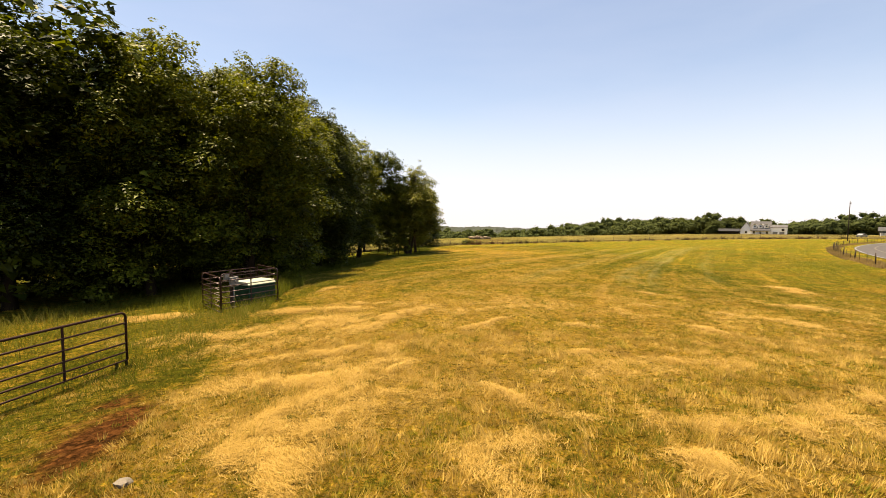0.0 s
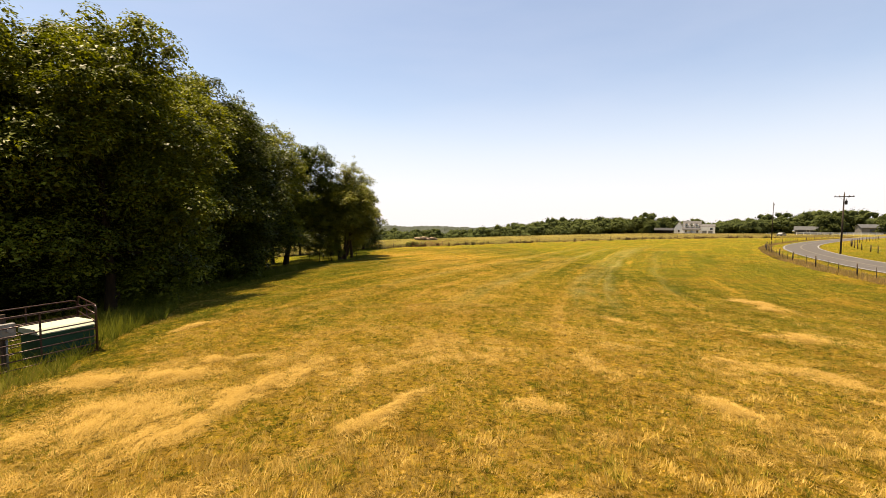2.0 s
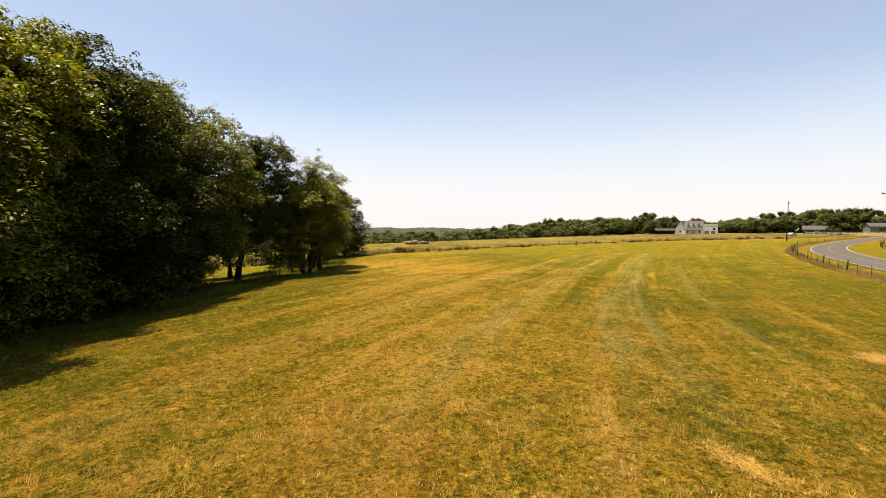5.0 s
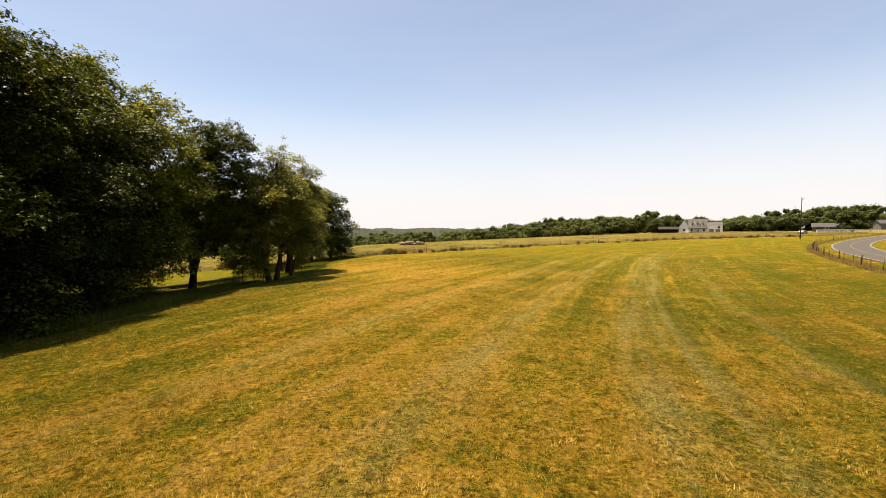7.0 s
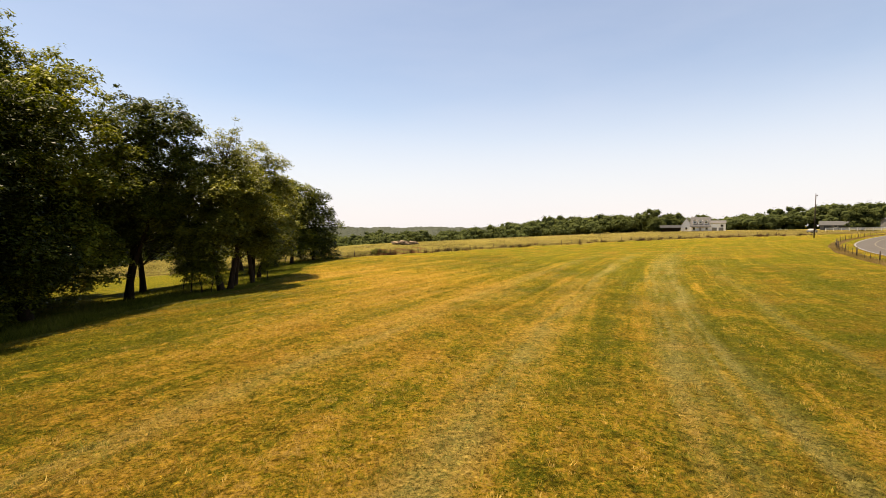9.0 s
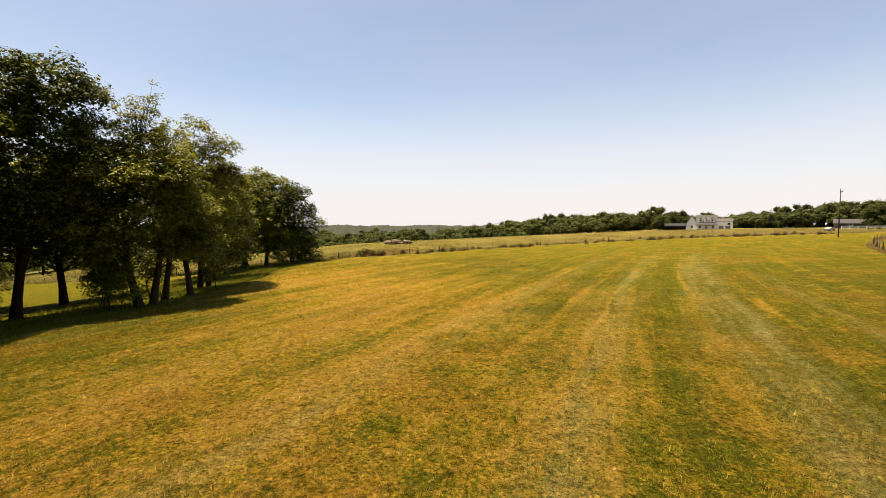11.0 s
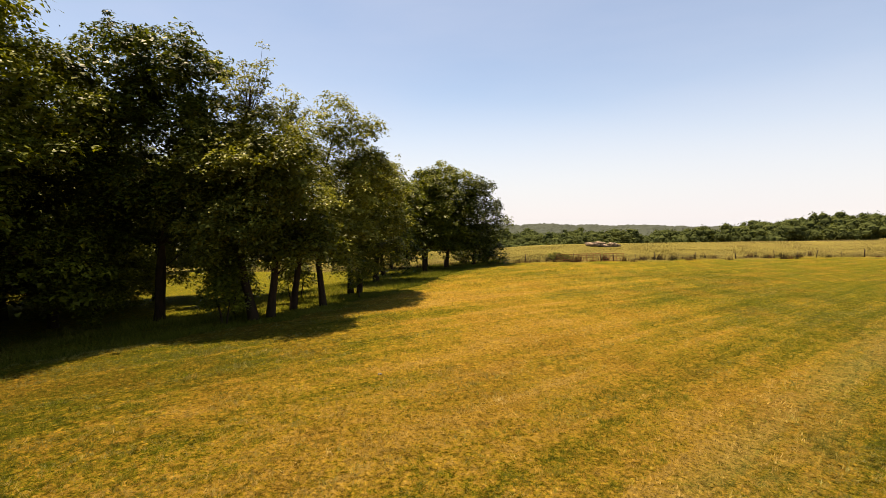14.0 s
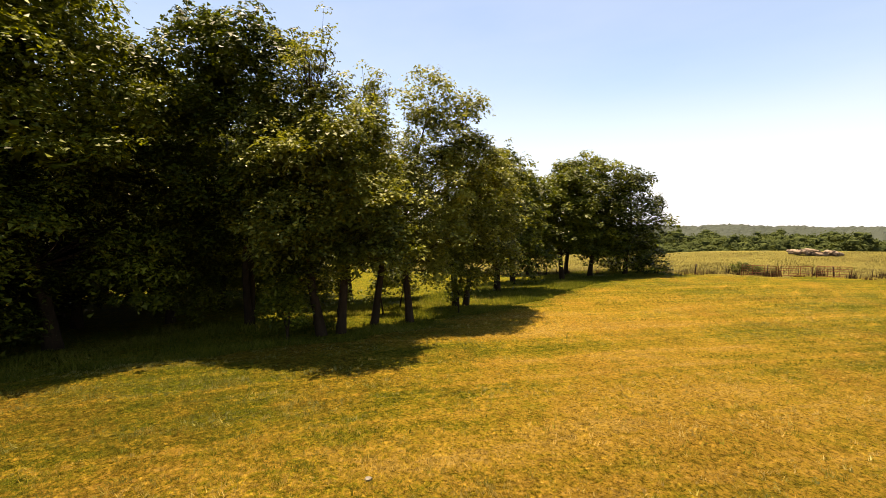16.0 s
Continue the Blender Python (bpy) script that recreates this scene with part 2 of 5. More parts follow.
def ramp(nt, fac, stops):
    r = nt.nodes.new("ShaderNodeValToRGB")
    while len(r.color_ramp.elements) < len(stops):
        r.color_ramp.elements.new(0.5)
    for e, (p, c) in zip(r.color_ramp.elements, stops):
        e.position, e.color = p, (*c, 1)
    nt.links.new(fac, r.inputs[0])
    return r.outputs[0]


def mixc(nt, fac, a, b, mode="MIX"):
    n = nt.nodes.new("ShaderNodeMix")
    n.data_type, n.blend_type = "RGBA", mode
    for sock, v in ((n.inputs[0], fac), (n.inputs[6], a), (n.inputs[7], b)):
        if isinstance(v, (int, float)):
            sock.default_value = v
        elif isinstance(v, tuple):
            sock.default_value = (*v, 1)
        else:
            nt.links.new(v, sock)
    return n.outputs[2]


def noise_node(nt, scale, detail=4.0, rough=0.6, coords="Object", stretch=None):
    tc = nt.nodes.new("ShaderNodeTexCoord")
    src = tc.outputs[coords]
    if stretch:
        mp = nt.nodes.new("ShaderNodeMapping")
        mp.inputs["Scale"].default_value = stretch
        nt.links.new(src, mp.inputs[0])
        src = mp.outputs[0]
    n = nt.nodes.new("ShaderNodeTexNoise")
    n.inputs["Scale"].default_value, n.inputs["Detail"].default_value, n.inputs["Roughness"].default_value = scale, detail, rough
    nt.links.new(src, n.inputs["Vector"])
    return n.outputs["Fac"]


def math_node(nt, op, a, b):
    n = nt.nodes.new("ShaderNodeMath")
    n.operation = op
    for sock, v in zip(n.inputs, (a, b)):
        if isinstance(v, (int, float)):
            sock.default_value = v
        else:
            nt.links.new(v, sock)
    return n.outputs[0]


def bump(nt, bsdf, fac, strength, dist):
    b = nt.nodes.new("ShaderNodeBump")
    b.inputs["Strength"].default_value, b.inputs["Distance"].default_value = strength, dist
    nt.links.new(fac, b.inputs["Height"])
    nt.links.new(b.outputs[0], bsdf.inputs["Normal"])


def worn(name, dark, light, rough=0.6, metal=0.0, scale=6.0, fine=60.0, relief=0.15, depth=0.004, stretch=None):
    """A plain surface with blotches and grain at two sizes."""
    m, nt, b, _ = nodes_of(name)
    f = math_node(nt, "ADD", math_node(nt, "MULTIPLY", noise_node(nt, scale, 5, 0.6, stretch=stretch), 0.65), math_node(nt, "MULTIPLY", noise_node(nt, fine, 3, 0.6, stretch=stretch), 0.35))
    nt.links.new(ramp(nt, f, [(0.32, dark), (0.68, light)]), b.inputs["Base Color"])
    b.inputs["Roughness"].default_value, b.inputs["Metallic"].default_value = rough, metal
    b.inputs["Specular IOR Level"].default_value = 0.5 if rough < 0.5 else 0.15
    bump(nt, b, f, relief, depth)
    return m


def leaf_mat(name, dark, mid, light, glow=0.26, gloss=0.12):
    """Leaves that let some light through; each leaf has its own tone."""
    m, nt, b, out = nodes_of(name)
    geo = nt.nodes.new("ShaderNodeNewGeometry")
    info = nt.nodes.new("ShaderNodeObjectInfo")
    big = noise_node(nt, 0.35, 2, 0.5)
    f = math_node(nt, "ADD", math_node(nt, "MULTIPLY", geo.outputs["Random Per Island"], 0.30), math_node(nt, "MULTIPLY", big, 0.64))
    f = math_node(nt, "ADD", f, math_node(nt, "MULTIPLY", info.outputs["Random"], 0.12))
    # stops lie far apart: the tones also paint lit and shaded foliage
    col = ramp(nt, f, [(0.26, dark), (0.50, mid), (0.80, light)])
    nt.links.new(col, b.inputs["Base Color"])
    b.inputs["Roughness"].default_value = 0.48
    b.inputs["Specular IOR Level"].default_value = gloss
    tr = nt.nodes.new("ShaderNodeBsdfTranslucent")
    nt.links.new(mixc(nt, 1.0, col, (1.35, 1.32, 0.5), "MULTIPLY"), tr.inputs["Color"])
    mx = nt.nodes.new("ShaderNodeMixShader")
    mx.inputs[0].default_value = glow
    nt.links.new(b.outputs[0], mx.inputs[1])
    nt.links.new(tr.outputs[0], mx.inputs[2])
    nt.links.new(mx.outputs[0], out.inputs["Surface"])
    return m


GREEN_D, GREEN_M, DRY, PALE = (0.078, 0.086, 0.0065), (0.192, 0.152, 0.0130), (0.322, 0.200, 0.026), (0.31, 0.22, 0.060)


def spread_out(nt, fac, lo, hi):
    """Stretches the middle of a noise to 0 to 1."""
    n = nt.nodes.new("ShaderNodeMapRange")
    n.inputs["From Min"].default_value, n.inputs["From Max"].default_value = lo, hi
    nt.links.new(fac, n.inputs["Value"])
    return n.outputs[0]


def ground_mat():
    m, nt, b, _ = nodes_of("field")
    a = {}
    for key in ("dry", "straw", "soil", "across", "along", "mown", "rag", "wild", "pale"):
        n = nt.nodes.new("ShaderNodeAttribute")
        n.attribute_name = key
        a[key] = n.outputs["Fac"]
    # streaks that run with the mown strips
    comb = nt.nodes.new("ShaderNodeCombineXYZ")
    nt.links.new(a["across"], comb.inputs[0])
    nt.links.new(math_node(nt, "MULTIPLY", a["along"], 0.05), comb.inputs[1])
    streaks = []
    for sc in (0.6, 3.2):
        tx = nt.nodes.new("ShaderNodeTexNoise")
        tx.inputs["Scale"].default_value, tx.inputs["Detail"].default_value, tx.inputs["Roughness"].default_value = sc, 5, 0.65
        nt.links.new(comb.outputs[0], tx.inputs["Vector"])
        streaks.append(spread_out(nt, tx.outputs["Fac"], 0.33, 0.67))
    st = math_node(nt, "SUBTRACT", math_node(nt, "ADD", math_node(nt, "MULTIPLY", streaks[0], 0.5), math_node(nt, "MULTIPLY", streaks[1], 0.5)), 0.5)
    f1 = spread_out(nt, noise_node(nt, 0.8, 4, 0.65), 0.34, 0.66)
    f2 = spread_out(nt, noise_node(nt, 6.0, 4, 0.7), 0.34, 0.66)
    f3 = spread_out(nt, noise_node(nt, 26.0, 3, 0.7), 0.34, 0.66)
    f5 = spread_out(nt, noise_node(nt, 2.0, 4, 0.65), 0.34, 0.66)
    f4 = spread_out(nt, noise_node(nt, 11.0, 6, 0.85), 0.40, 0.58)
    tone = math_node(nt, "ADD", a["dry"], math_node(nt, "MULTIPLY", math_node(nt, "MULTIPLY", st, 0.62), a["mown"]))
    for f, w in ((f1, 0.30), (f5, 0.45), (f2, 0.75), (f3, 0.75)):
        tone = math_node(nt, "ADD", tone, math_node(nt, "MULTIPLY", math_node(nt, "MULTIPLY", math_node(nt, "SUBTRACT", f, 0.5), w), a["rag"]))
    col = ramp(nt, tone, [(0.0, GREEN_D), (0.30, GREEN_M), (0.64, DRY), (1.0, (0.30, 0.20, 0.05))])
    rust = spread_out(nt, noise_node(nt, 0.23, 5, 0.7), 0.46, 0.68)
    col = mixc(nt, math_node(nt, "MULTIPLY", math_node(nt, "MULTIPLY", rust, 0.62), math_node(nt, "MINIMUM", math_node(nt, "MULTIPLY", a["mown"], 3.0), 1.0)), col, mixc(nt, f2, (0.165, 0.088, 0.011), (0.32, 0.180, 0.030)))
    straw = math_node(nt, "MULTIPLY", a["straw"], ramp(nt, f2, [(0.0, (0.6, 0.6, 0.6)), (0.5, (1, 1, 1))]))
    col = mixc(nt, straw, col, mixc(nt, f3, (0.2136, 0.1335, 0.0267), PALE))
    col = mixc(nt, math_node(nt, "MULTIPLY", a["pale"], 0.8), col, mixc(nt, f3, (0.150, 0.140, 0.045), (0.37, 0.315, 0.125)))
    col = mixc(nt, a["soil"], col, mixc(nt, f2, (0.085, 0.031, 0.009), (0.19, 0.072, 0.021)))
    col = mixc(nt, a["wild"], col, ramp(nt, tone, [(0.0, (0.092, 0.086, 0.020)), (0.35, (0.176, 0.146, 0.040)), (0.8, (0.26, 0.20, 0.075))]))
    # dark thatch flecks, which also paint shaded gaps between tufts into the colour
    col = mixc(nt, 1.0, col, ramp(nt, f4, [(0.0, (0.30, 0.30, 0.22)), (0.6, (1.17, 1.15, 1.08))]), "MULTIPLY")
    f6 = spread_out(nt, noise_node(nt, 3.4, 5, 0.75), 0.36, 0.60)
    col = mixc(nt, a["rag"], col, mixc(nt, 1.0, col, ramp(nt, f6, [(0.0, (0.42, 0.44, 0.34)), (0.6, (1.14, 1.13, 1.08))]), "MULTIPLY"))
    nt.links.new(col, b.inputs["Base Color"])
    b.inputs["Roughness"].default_value = 0.9
    b.inputs["Specular IOR Level"].default_value = 0.02
    bump(nt, b, math_node(nt, "ADD", f4, math_node(nt, "MULTIPLY", f3, 0.5)), 1.0, 0.06)
    return m


def blade_mat(name, stops, glow=0.3):
    """Grass: the tone kept on the points runs from green to straw."""
    m, nt, b, out = nodes_of(name)
    n = nt.nodes.new("ShaderNodeAttribute")
    n.attribute_name = "dry"
    geo = nt.nodes.new("ShaderNodeNewGeometry")
    f = math_node(nt, "ADD", n.outputs["Fac"], math_node(nt, "MULTIPLY", math_node(nt, "SUBTRACT", geo.outputs["Random Per Island"], 0.5), 0.35))
    col = ramp(nt, f, stops)
    swaths = nt.nodes.new("ShaderNodeAttribute")
    swaths.attribute_name = "pale"
    col = mixc(nt, math_node(nt, "MULTIPLY", swaths.outputs["Fac"], 0.75), col, (0.45, 0.385, 0.155))
    nt.links.new(col, b.inputs["Base Color"])
    b.inputs["Roughness"].default_value = 0.6
    b.inputs["Specular IOR Level"].default_value = 0.08
    tr = nt.nodes.new("ShaderNodeBsdfTranslucent")
    nt.links.new(col, tr.inputs["Color"])
    mx = nt.nodes.new("ShaderNodeMixShader")
    mx.inputs[0].default_value = glow
    nt.links.new(b.outputs[0], mx.inputs[1])
    nt.links.new(tr.outputs[0], mx.inputs[2])
    nt.links.new(mx.outputs[0], out.inputs["Surface"])
    return m


M_FIELD = ground_mat()
M_BLADE = blade_mat("grass_blades", [(0.0, (0.085, 0.102, 0.010)), (0.28, (0.240, 0.208, 0.024)), (0.62, (0.450, 0.298, 0.058)), (1.0, (0.54, 0.38, 0.115))])
M_STRAW = blade_mat("straw", [(0.5, (0.25, 0.155, 0.022)), (1.0, (0.42, 0.285, 0.080))])
M_VERGE = blade_mat("verge_grass", [(0.0, (0.10, 0.092, 0.012)), (0.5, (0.21, 0.145, 0.045)), (1.0, (0.34, 0.235, 0.10))])
M_MEADOW = blade_mat("meadow_grass", [(0.0, (0.094, 0.088, 0.022)), (0.5, (0.185, 0.152, 0.050)), (1.0, (0.28, 0.218, 0.098))])
M_DOCK = blade_mat("dock_stalks", [(0.0, (0.030, 0.026, 0.010)), (0.5, (0.055, 0.032, 0.015)), (1.0, (0.10, 0.052, 0.026))], 0.15)
# the rough grass's green end is darkened to deepen the shade under trees
M_WEED = blade_mat("rough_grass", [(0.0, (0.046, 0.062, 0.005)), (0.4, (0.135, 0.142, 0.014)), (0.8, (0.25, 0.208, 0.045)), (1.0, (0.33, 0.262, 0.090))], 0.4)
# oak stops sink to near black, painting in the wood's shaded face
M_LEAF_DARK = leaf_mat("shaded_oak_leaves", (0.005, 0.008, 0.0010), (0.024, 0.033, 0.0029), (0.112, 0.134, 0.0110), 0.29)
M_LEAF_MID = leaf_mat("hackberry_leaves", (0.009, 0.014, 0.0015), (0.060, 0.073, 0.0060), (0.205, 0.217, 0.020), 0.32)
M_LEAF_PALE = leaf_mat("locust_leaves", (0.014, 0.018, 0.0025), (0.094, 0.103, 0.012), (0.295, 0.295, 0.054), 0.33, 0.14)
# far leaves carry distance haze in their colour: greyer, bluer, less contrast
M_LEAF_FAR = leaf_mat("hazed_far_leaves", (0.0230, 0.0310, 0.0130), (0.0480, 0.0600, 0.0220), (0.0720, 0.0850, 0.0280), 0.25, 0.0)
M_BARK = worn("bark", (0.016, 0.010, 0.005), (0.042, 0.026, 0.013), 0.9, 0, 5, 30, 0.9, 0.03, (1, 1, 0.25))
M_STEEL_RED = worn("rusty_tube", (0.016, 0.0062, 0.0055), (0.046, 0.019, 0.017), 0.4, 0.4, 9, 70, 0.2, 0.002)
M_STEEL_DARK = worn("dark_tube", (0.0142, 0.0066, 0.0057), (0.0426, 0.019, 0.0151), 0.5, 0.35, 9, 70, 0.2, 0.002)
M_GREEN_BOX = worn("green_enamel", (0.007, 0.034, 0.018), (0.012, 0.050, 0.028), 0.6, 0.0, 3, 40, 0.05, 0.002)
M_LID = worn("pale_lid", (0.24, 0.26, 0.20), (0.30, 0.32, 0.25), 0.65, 0.0, 3, 50, 0.05, 0.002)
M_GREY = worn("grey_enamel", (0.1325, 0.1325, 0.1278), (0.1988, 0.1988, 0.1893), 0.45, 0.3, 5, 60, 0.08, 0.002)
M_GLASS = worn("meter_glass", (0.1657, 0.1751, 0.1799), (0.2367, 0.2461, 0.2508), 0.1, 0.0, 5, 60, 0.0, 0.001)
M_POLE = worn("pole_wood", (0.019, 0.0133, 0.0094), (0.052, 0.0402, 0.0307), 0.85, 0, 3, 25, 0.5, 0.01, (1, 1, 0.1))
M_POST = worn("weathered_post", (0.0236, 0.0165, 0.0119), (0.0805, 0.0592, 0.0426), 0.9, 0, 4, 30, 0.5, 0.01, (1, 1, 0.2))
M_TPOST = worn("steel_post", (0.0236, 0.0213, 0.0165), (0.0615, 0.0473, 0.0378), 0.7, 0.4, 6, 50, 0.1, 0.002)
M_WIRE = worn("wire", (0.0568, 0.052, 0.0473), (0.1183, 0.1136, 0.1089), 0.5, 0.8, 4, 40, 0.0, 0.001)
M_PORCELAIN = worn("porcelain", (0.142, 0.1231, 0.1041), (0.213, 0.1893, 0.1657), 0.2, 0, 5, 40, 0.0, 0.001)
M_ASPHALT = worn("asphalt", (0.042, 0.039, 0.036), (0.066, 0.062, 0.058), 0.9, 0, 0.5, 25, 0.4, 0.01)
M_LINE_W = worn("road_paint_white", (0.12, 0.118, 0.112), (0.19, 0.186, 0.175), 0.7, 0, 2, 30, 0.1, 0.002)
M_LINE_Y = worn("road_paint_yellow", (0.06, 0.054, 0.042), (0.095, 0.082, 0.058), 0.7, 0, 2, 30, 0.1, 0.002)
M_SIDING = worn("white_siding", (0.66, 0.655, 0.64), (0.78, 0.775, 0.76), 0.7, 0, 0.6, 12, 0.1, 0.01, (1, 1, 8))
M_SHINGLE = worn("grey_shingle", (0.055, 0.055, 0.057), (0.095, 0.095, 0.098), 0.9, 0, 1.0, 9, 0.4, 0.02)
M_DARK_ROOF = worn("dark_roof", (0.016, 0.017, 0.019), (0.03, 0.031, 0.034), 0.7, 0.0, 0.8, 9, 0.2, 0.01)
M_METAL_ROOF = worn("metal_roof", (0.035, 0.037, 0.039), (0.056, 0.059, 0.062), 0.7, 0.0, 0.7, 9, 0.15, 0.01)
M_WALL_GREY = worn("grey_wall", (0.0947, 0.0937, 0.0899), (0.142, 0.1396, 0.1325), 0.8, 0, 0.7, 10, 0.15, 0.01)
M_WINDOW = worn("window_glass", (0.0071, 0.0085, 0.0105), (0.019, 0.0213, 0.0236), 0.08, 0, 2, 20, 0.0, 0.001)
M_WOOD_DARK = worn("dark_wood", (0.0236, 0.0165, 0.0119), (0.0568, 0.0426, 0.0307), 0.85, 0, 2, 20, 0.3, 0.01)
M_LOG = worn("grey_logs", (0.06, 0.045, 0.03), (0.28, 0.21, 0.15), 0.9, 0, 1.5, 15, 0.6, 0.03)
M_STONE = worn("pale_stone", (0.09, 0.08, 0.06), (0.17, 0.15, 0.12), 0.9, 0, 6, 40, 0.5, 0.01)
M_CAR = worn("car_paint", (0.142, 0.142, 0.142), (0.1893, 0.1893, 0.1893), 0.3, 0.2, 2, 20, 0.0, 0.001)
M_RED = worn("rust_red", (0.1183, 0.0332, 0.0142), (0.1988, 0.071, 0.0332), 0.6, 0.1, 2, 20, 0.1, 0.002)
M_TYRE = worn("tyre_rubber", (0.0071, 0.0071, 0.0071), (0.0142, 0.0142, 0.0142), 0.85, 0, 5, 40, 0.1, 0.002)
# the hills' grey-green has distance haze mixed into the base colour
M_HILL = worn("hazed_wooded_hill", (0.0246, 0.0310, 0.0234), (0.0378, 0.0446, 0.0334), 1.0, 0, 0.004, 0.03, 0.6, 8.0)

# ---- ground, one sheet to the horizon ----
def graded(lo, hi, near_lo, near_hi, step):
    near = list(np.arange(near_lo, near_hi + step / 2, step))
    out, d = [], step
    v = near_hi
    while v < hi:
        d *= 1.14
        v += d
        out.append(min(v, hi))
    down, d, v = [], step, near_lo
    while v > lo:
        d *= 1.14
        v -= d
        down.append(max(v, lo))
    return np.array(down[::-1] + near + out)


def build_ground():
    xs, ys = graded(-4200, 4200, -16, 36, 0.34), graded(-900, 4600, -2, 84, 0.34)
    X, Y = np.meshgrid(xs, ys)
    nx, ny = len(xs), len(ys)
    x, y = X.ravel(), Y.ravel()
    z = height(x, y)
    i = np.arange(nx * ny).reshape(ny, nx)
    faces = np.stack([i[:-1, :-1], i[:-1, 1:], i[1:, 1:], i[1:, :-1]], -1).reshape(-1, 4)
    dry = dry_at(x, y)
    # meadow beyond the far fence is taller and duller
    dry = np.where(y > fence_y(x), 0.14 + 0.14 * sst(20, 80, x) + 0.3 * (fnoise(x, y, 14) - 0.4), dry)
    dry = np.where(x > road_edge(y) + 6, 0.02 + 0.2 * (fnoise(x, y, 9) - 0.4), dry)
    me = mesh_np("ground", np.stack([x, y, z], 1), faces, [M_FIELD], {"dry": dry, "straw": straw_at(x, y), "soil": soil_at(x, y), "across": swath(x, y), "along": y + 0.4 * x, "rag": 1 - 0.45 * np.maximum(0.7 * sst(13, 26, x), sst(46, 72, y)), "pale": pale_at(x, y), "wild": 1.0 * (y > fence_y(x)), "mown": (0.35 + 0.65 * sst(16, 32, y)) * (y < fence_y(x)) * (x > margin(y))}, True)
    tagged(new("ground", me), "mown hay field with green and straw-coloured stubble", "field", kind="structure")


def fence_y(x):
    """y of the wire fence at the far end of the field."""
    return np.interp(np.asarray(x, float), [-400, -60, -20, 0, 12, 34, 52, 87, 119, 140, 400], [100, 112, 122, 122, 124, 134, 141, 150, 152, 153, 190])


def strip(name, inner, outer, lift, mat, y0, y1, step, parent=None, **tags):
    """A ribbon that follows the road between two offsets from its outer edge."""
    ys = np.arange(y0, y1 + step, step)
    ex = road_edge_smooth(ys)
    tx, ty = np.gradient(ex, ys), np.ones_like(ys)
    ln = np.hypot(tx, ty)
    nx, ny = ty / ln, -tx / ln
    cols = np.linspace(inner, outer, 5)
    V = []
    for c in cols:
        px, py = ex + nx * c, ys + ny * c
        V.append(np.stack([px, py, height(px, py) + lift], 1))
    V = np.stack(V, 1).reshape(-1, 3)
    i = np.arange(len(V)).reshape(len(ys), 5)
    faces = np.stack([i[:-1, :-1], i[:-1, 1:], i[1:, 1:], i[1:, :-1]], -1).reshape(-1, 4)
    ob = part_np(name, mesh_np(name, V, faces, [mat], smooth=True), parent)
    return tagged(ob, **tags)


def road_edge_smooth(y):
    y = np.asarray(y, float)
    return sum(road_edge(y + d) for d in (-12, -8, -4, 0, 4, 8, 12)) / 7


def build_road():
    road = strip("road", 0, 6.4, 0.06, M_ASPHALT, -60, 205, 2, label="grey asphalt country road with a bend", category="road", kind="structure")
    strip("edge_line", 0.12, 0.34, 0.066, M_LINE_W, -60, 205, 2, road, label="worn white edge line")
    strip("edge_line", 6.05, 6.27, 0.066, M_LINE_W, -60, 205, 2, road, label="worn white edge line")
    strip("centre_line", 3.05, 3.30, 0.066, M_LINE_Y, -60, 205, 2, road, label="faded yellow centre line")


# ---- grass ----
def blades(name, x, y, tall, wide, dry, mat, lean=0.5, tags=None, lift=0.0, flow=None, pale=0.0):
    """Bent blades, two faces each where they are tall."""
    n = len(x)
    z = height(x, y) + lift
    a = rng.random(n) * 2 * math.pi
    bend = rng.random(n) * 2 * math.pi if flow is None else flow + 0.6 * rng.standard_normal(n)
    dx, dy = np.cos(a) * wide / 2, np.sin(a) * wide / 2
    off = tall * lean * (0.3 + rng.random(n))
    ox, oy = np.cos(bend) * off, np.sin(bend) * off
    base1 = np.stack([x - dx, y - dy, z - 0.02], 1)
    base2 = np.stack([x + dx, y + dy, z - 0.02], 1)
    tip = np.stack([x + ox, y + oy, z + tall], 1)
    V = np.stack([base1, base2, tip], 1).reshape(-1, 3)
    faces = np.arange(3 * n).reshape(n, 3)
    me = mesh_np(name, V, faces, [mat], {"dry": np.repeat(dry, 3), "pale": np.repeat(pale + 0 * x, 3)})
    return tagged(new(name, me), kind="stuff", **(tags or {}))


def along_path(n, half, y0, y1):
    """Places near the strip of field over which the camera flies."""
    y = y0 + (y1 - y0) * rng.random(n)
    cx = np.interp(y, [0, 20, 60, 90], [1, 6, 9, 8])
    return cx + half * (2 * rng.random(n) - 1), y


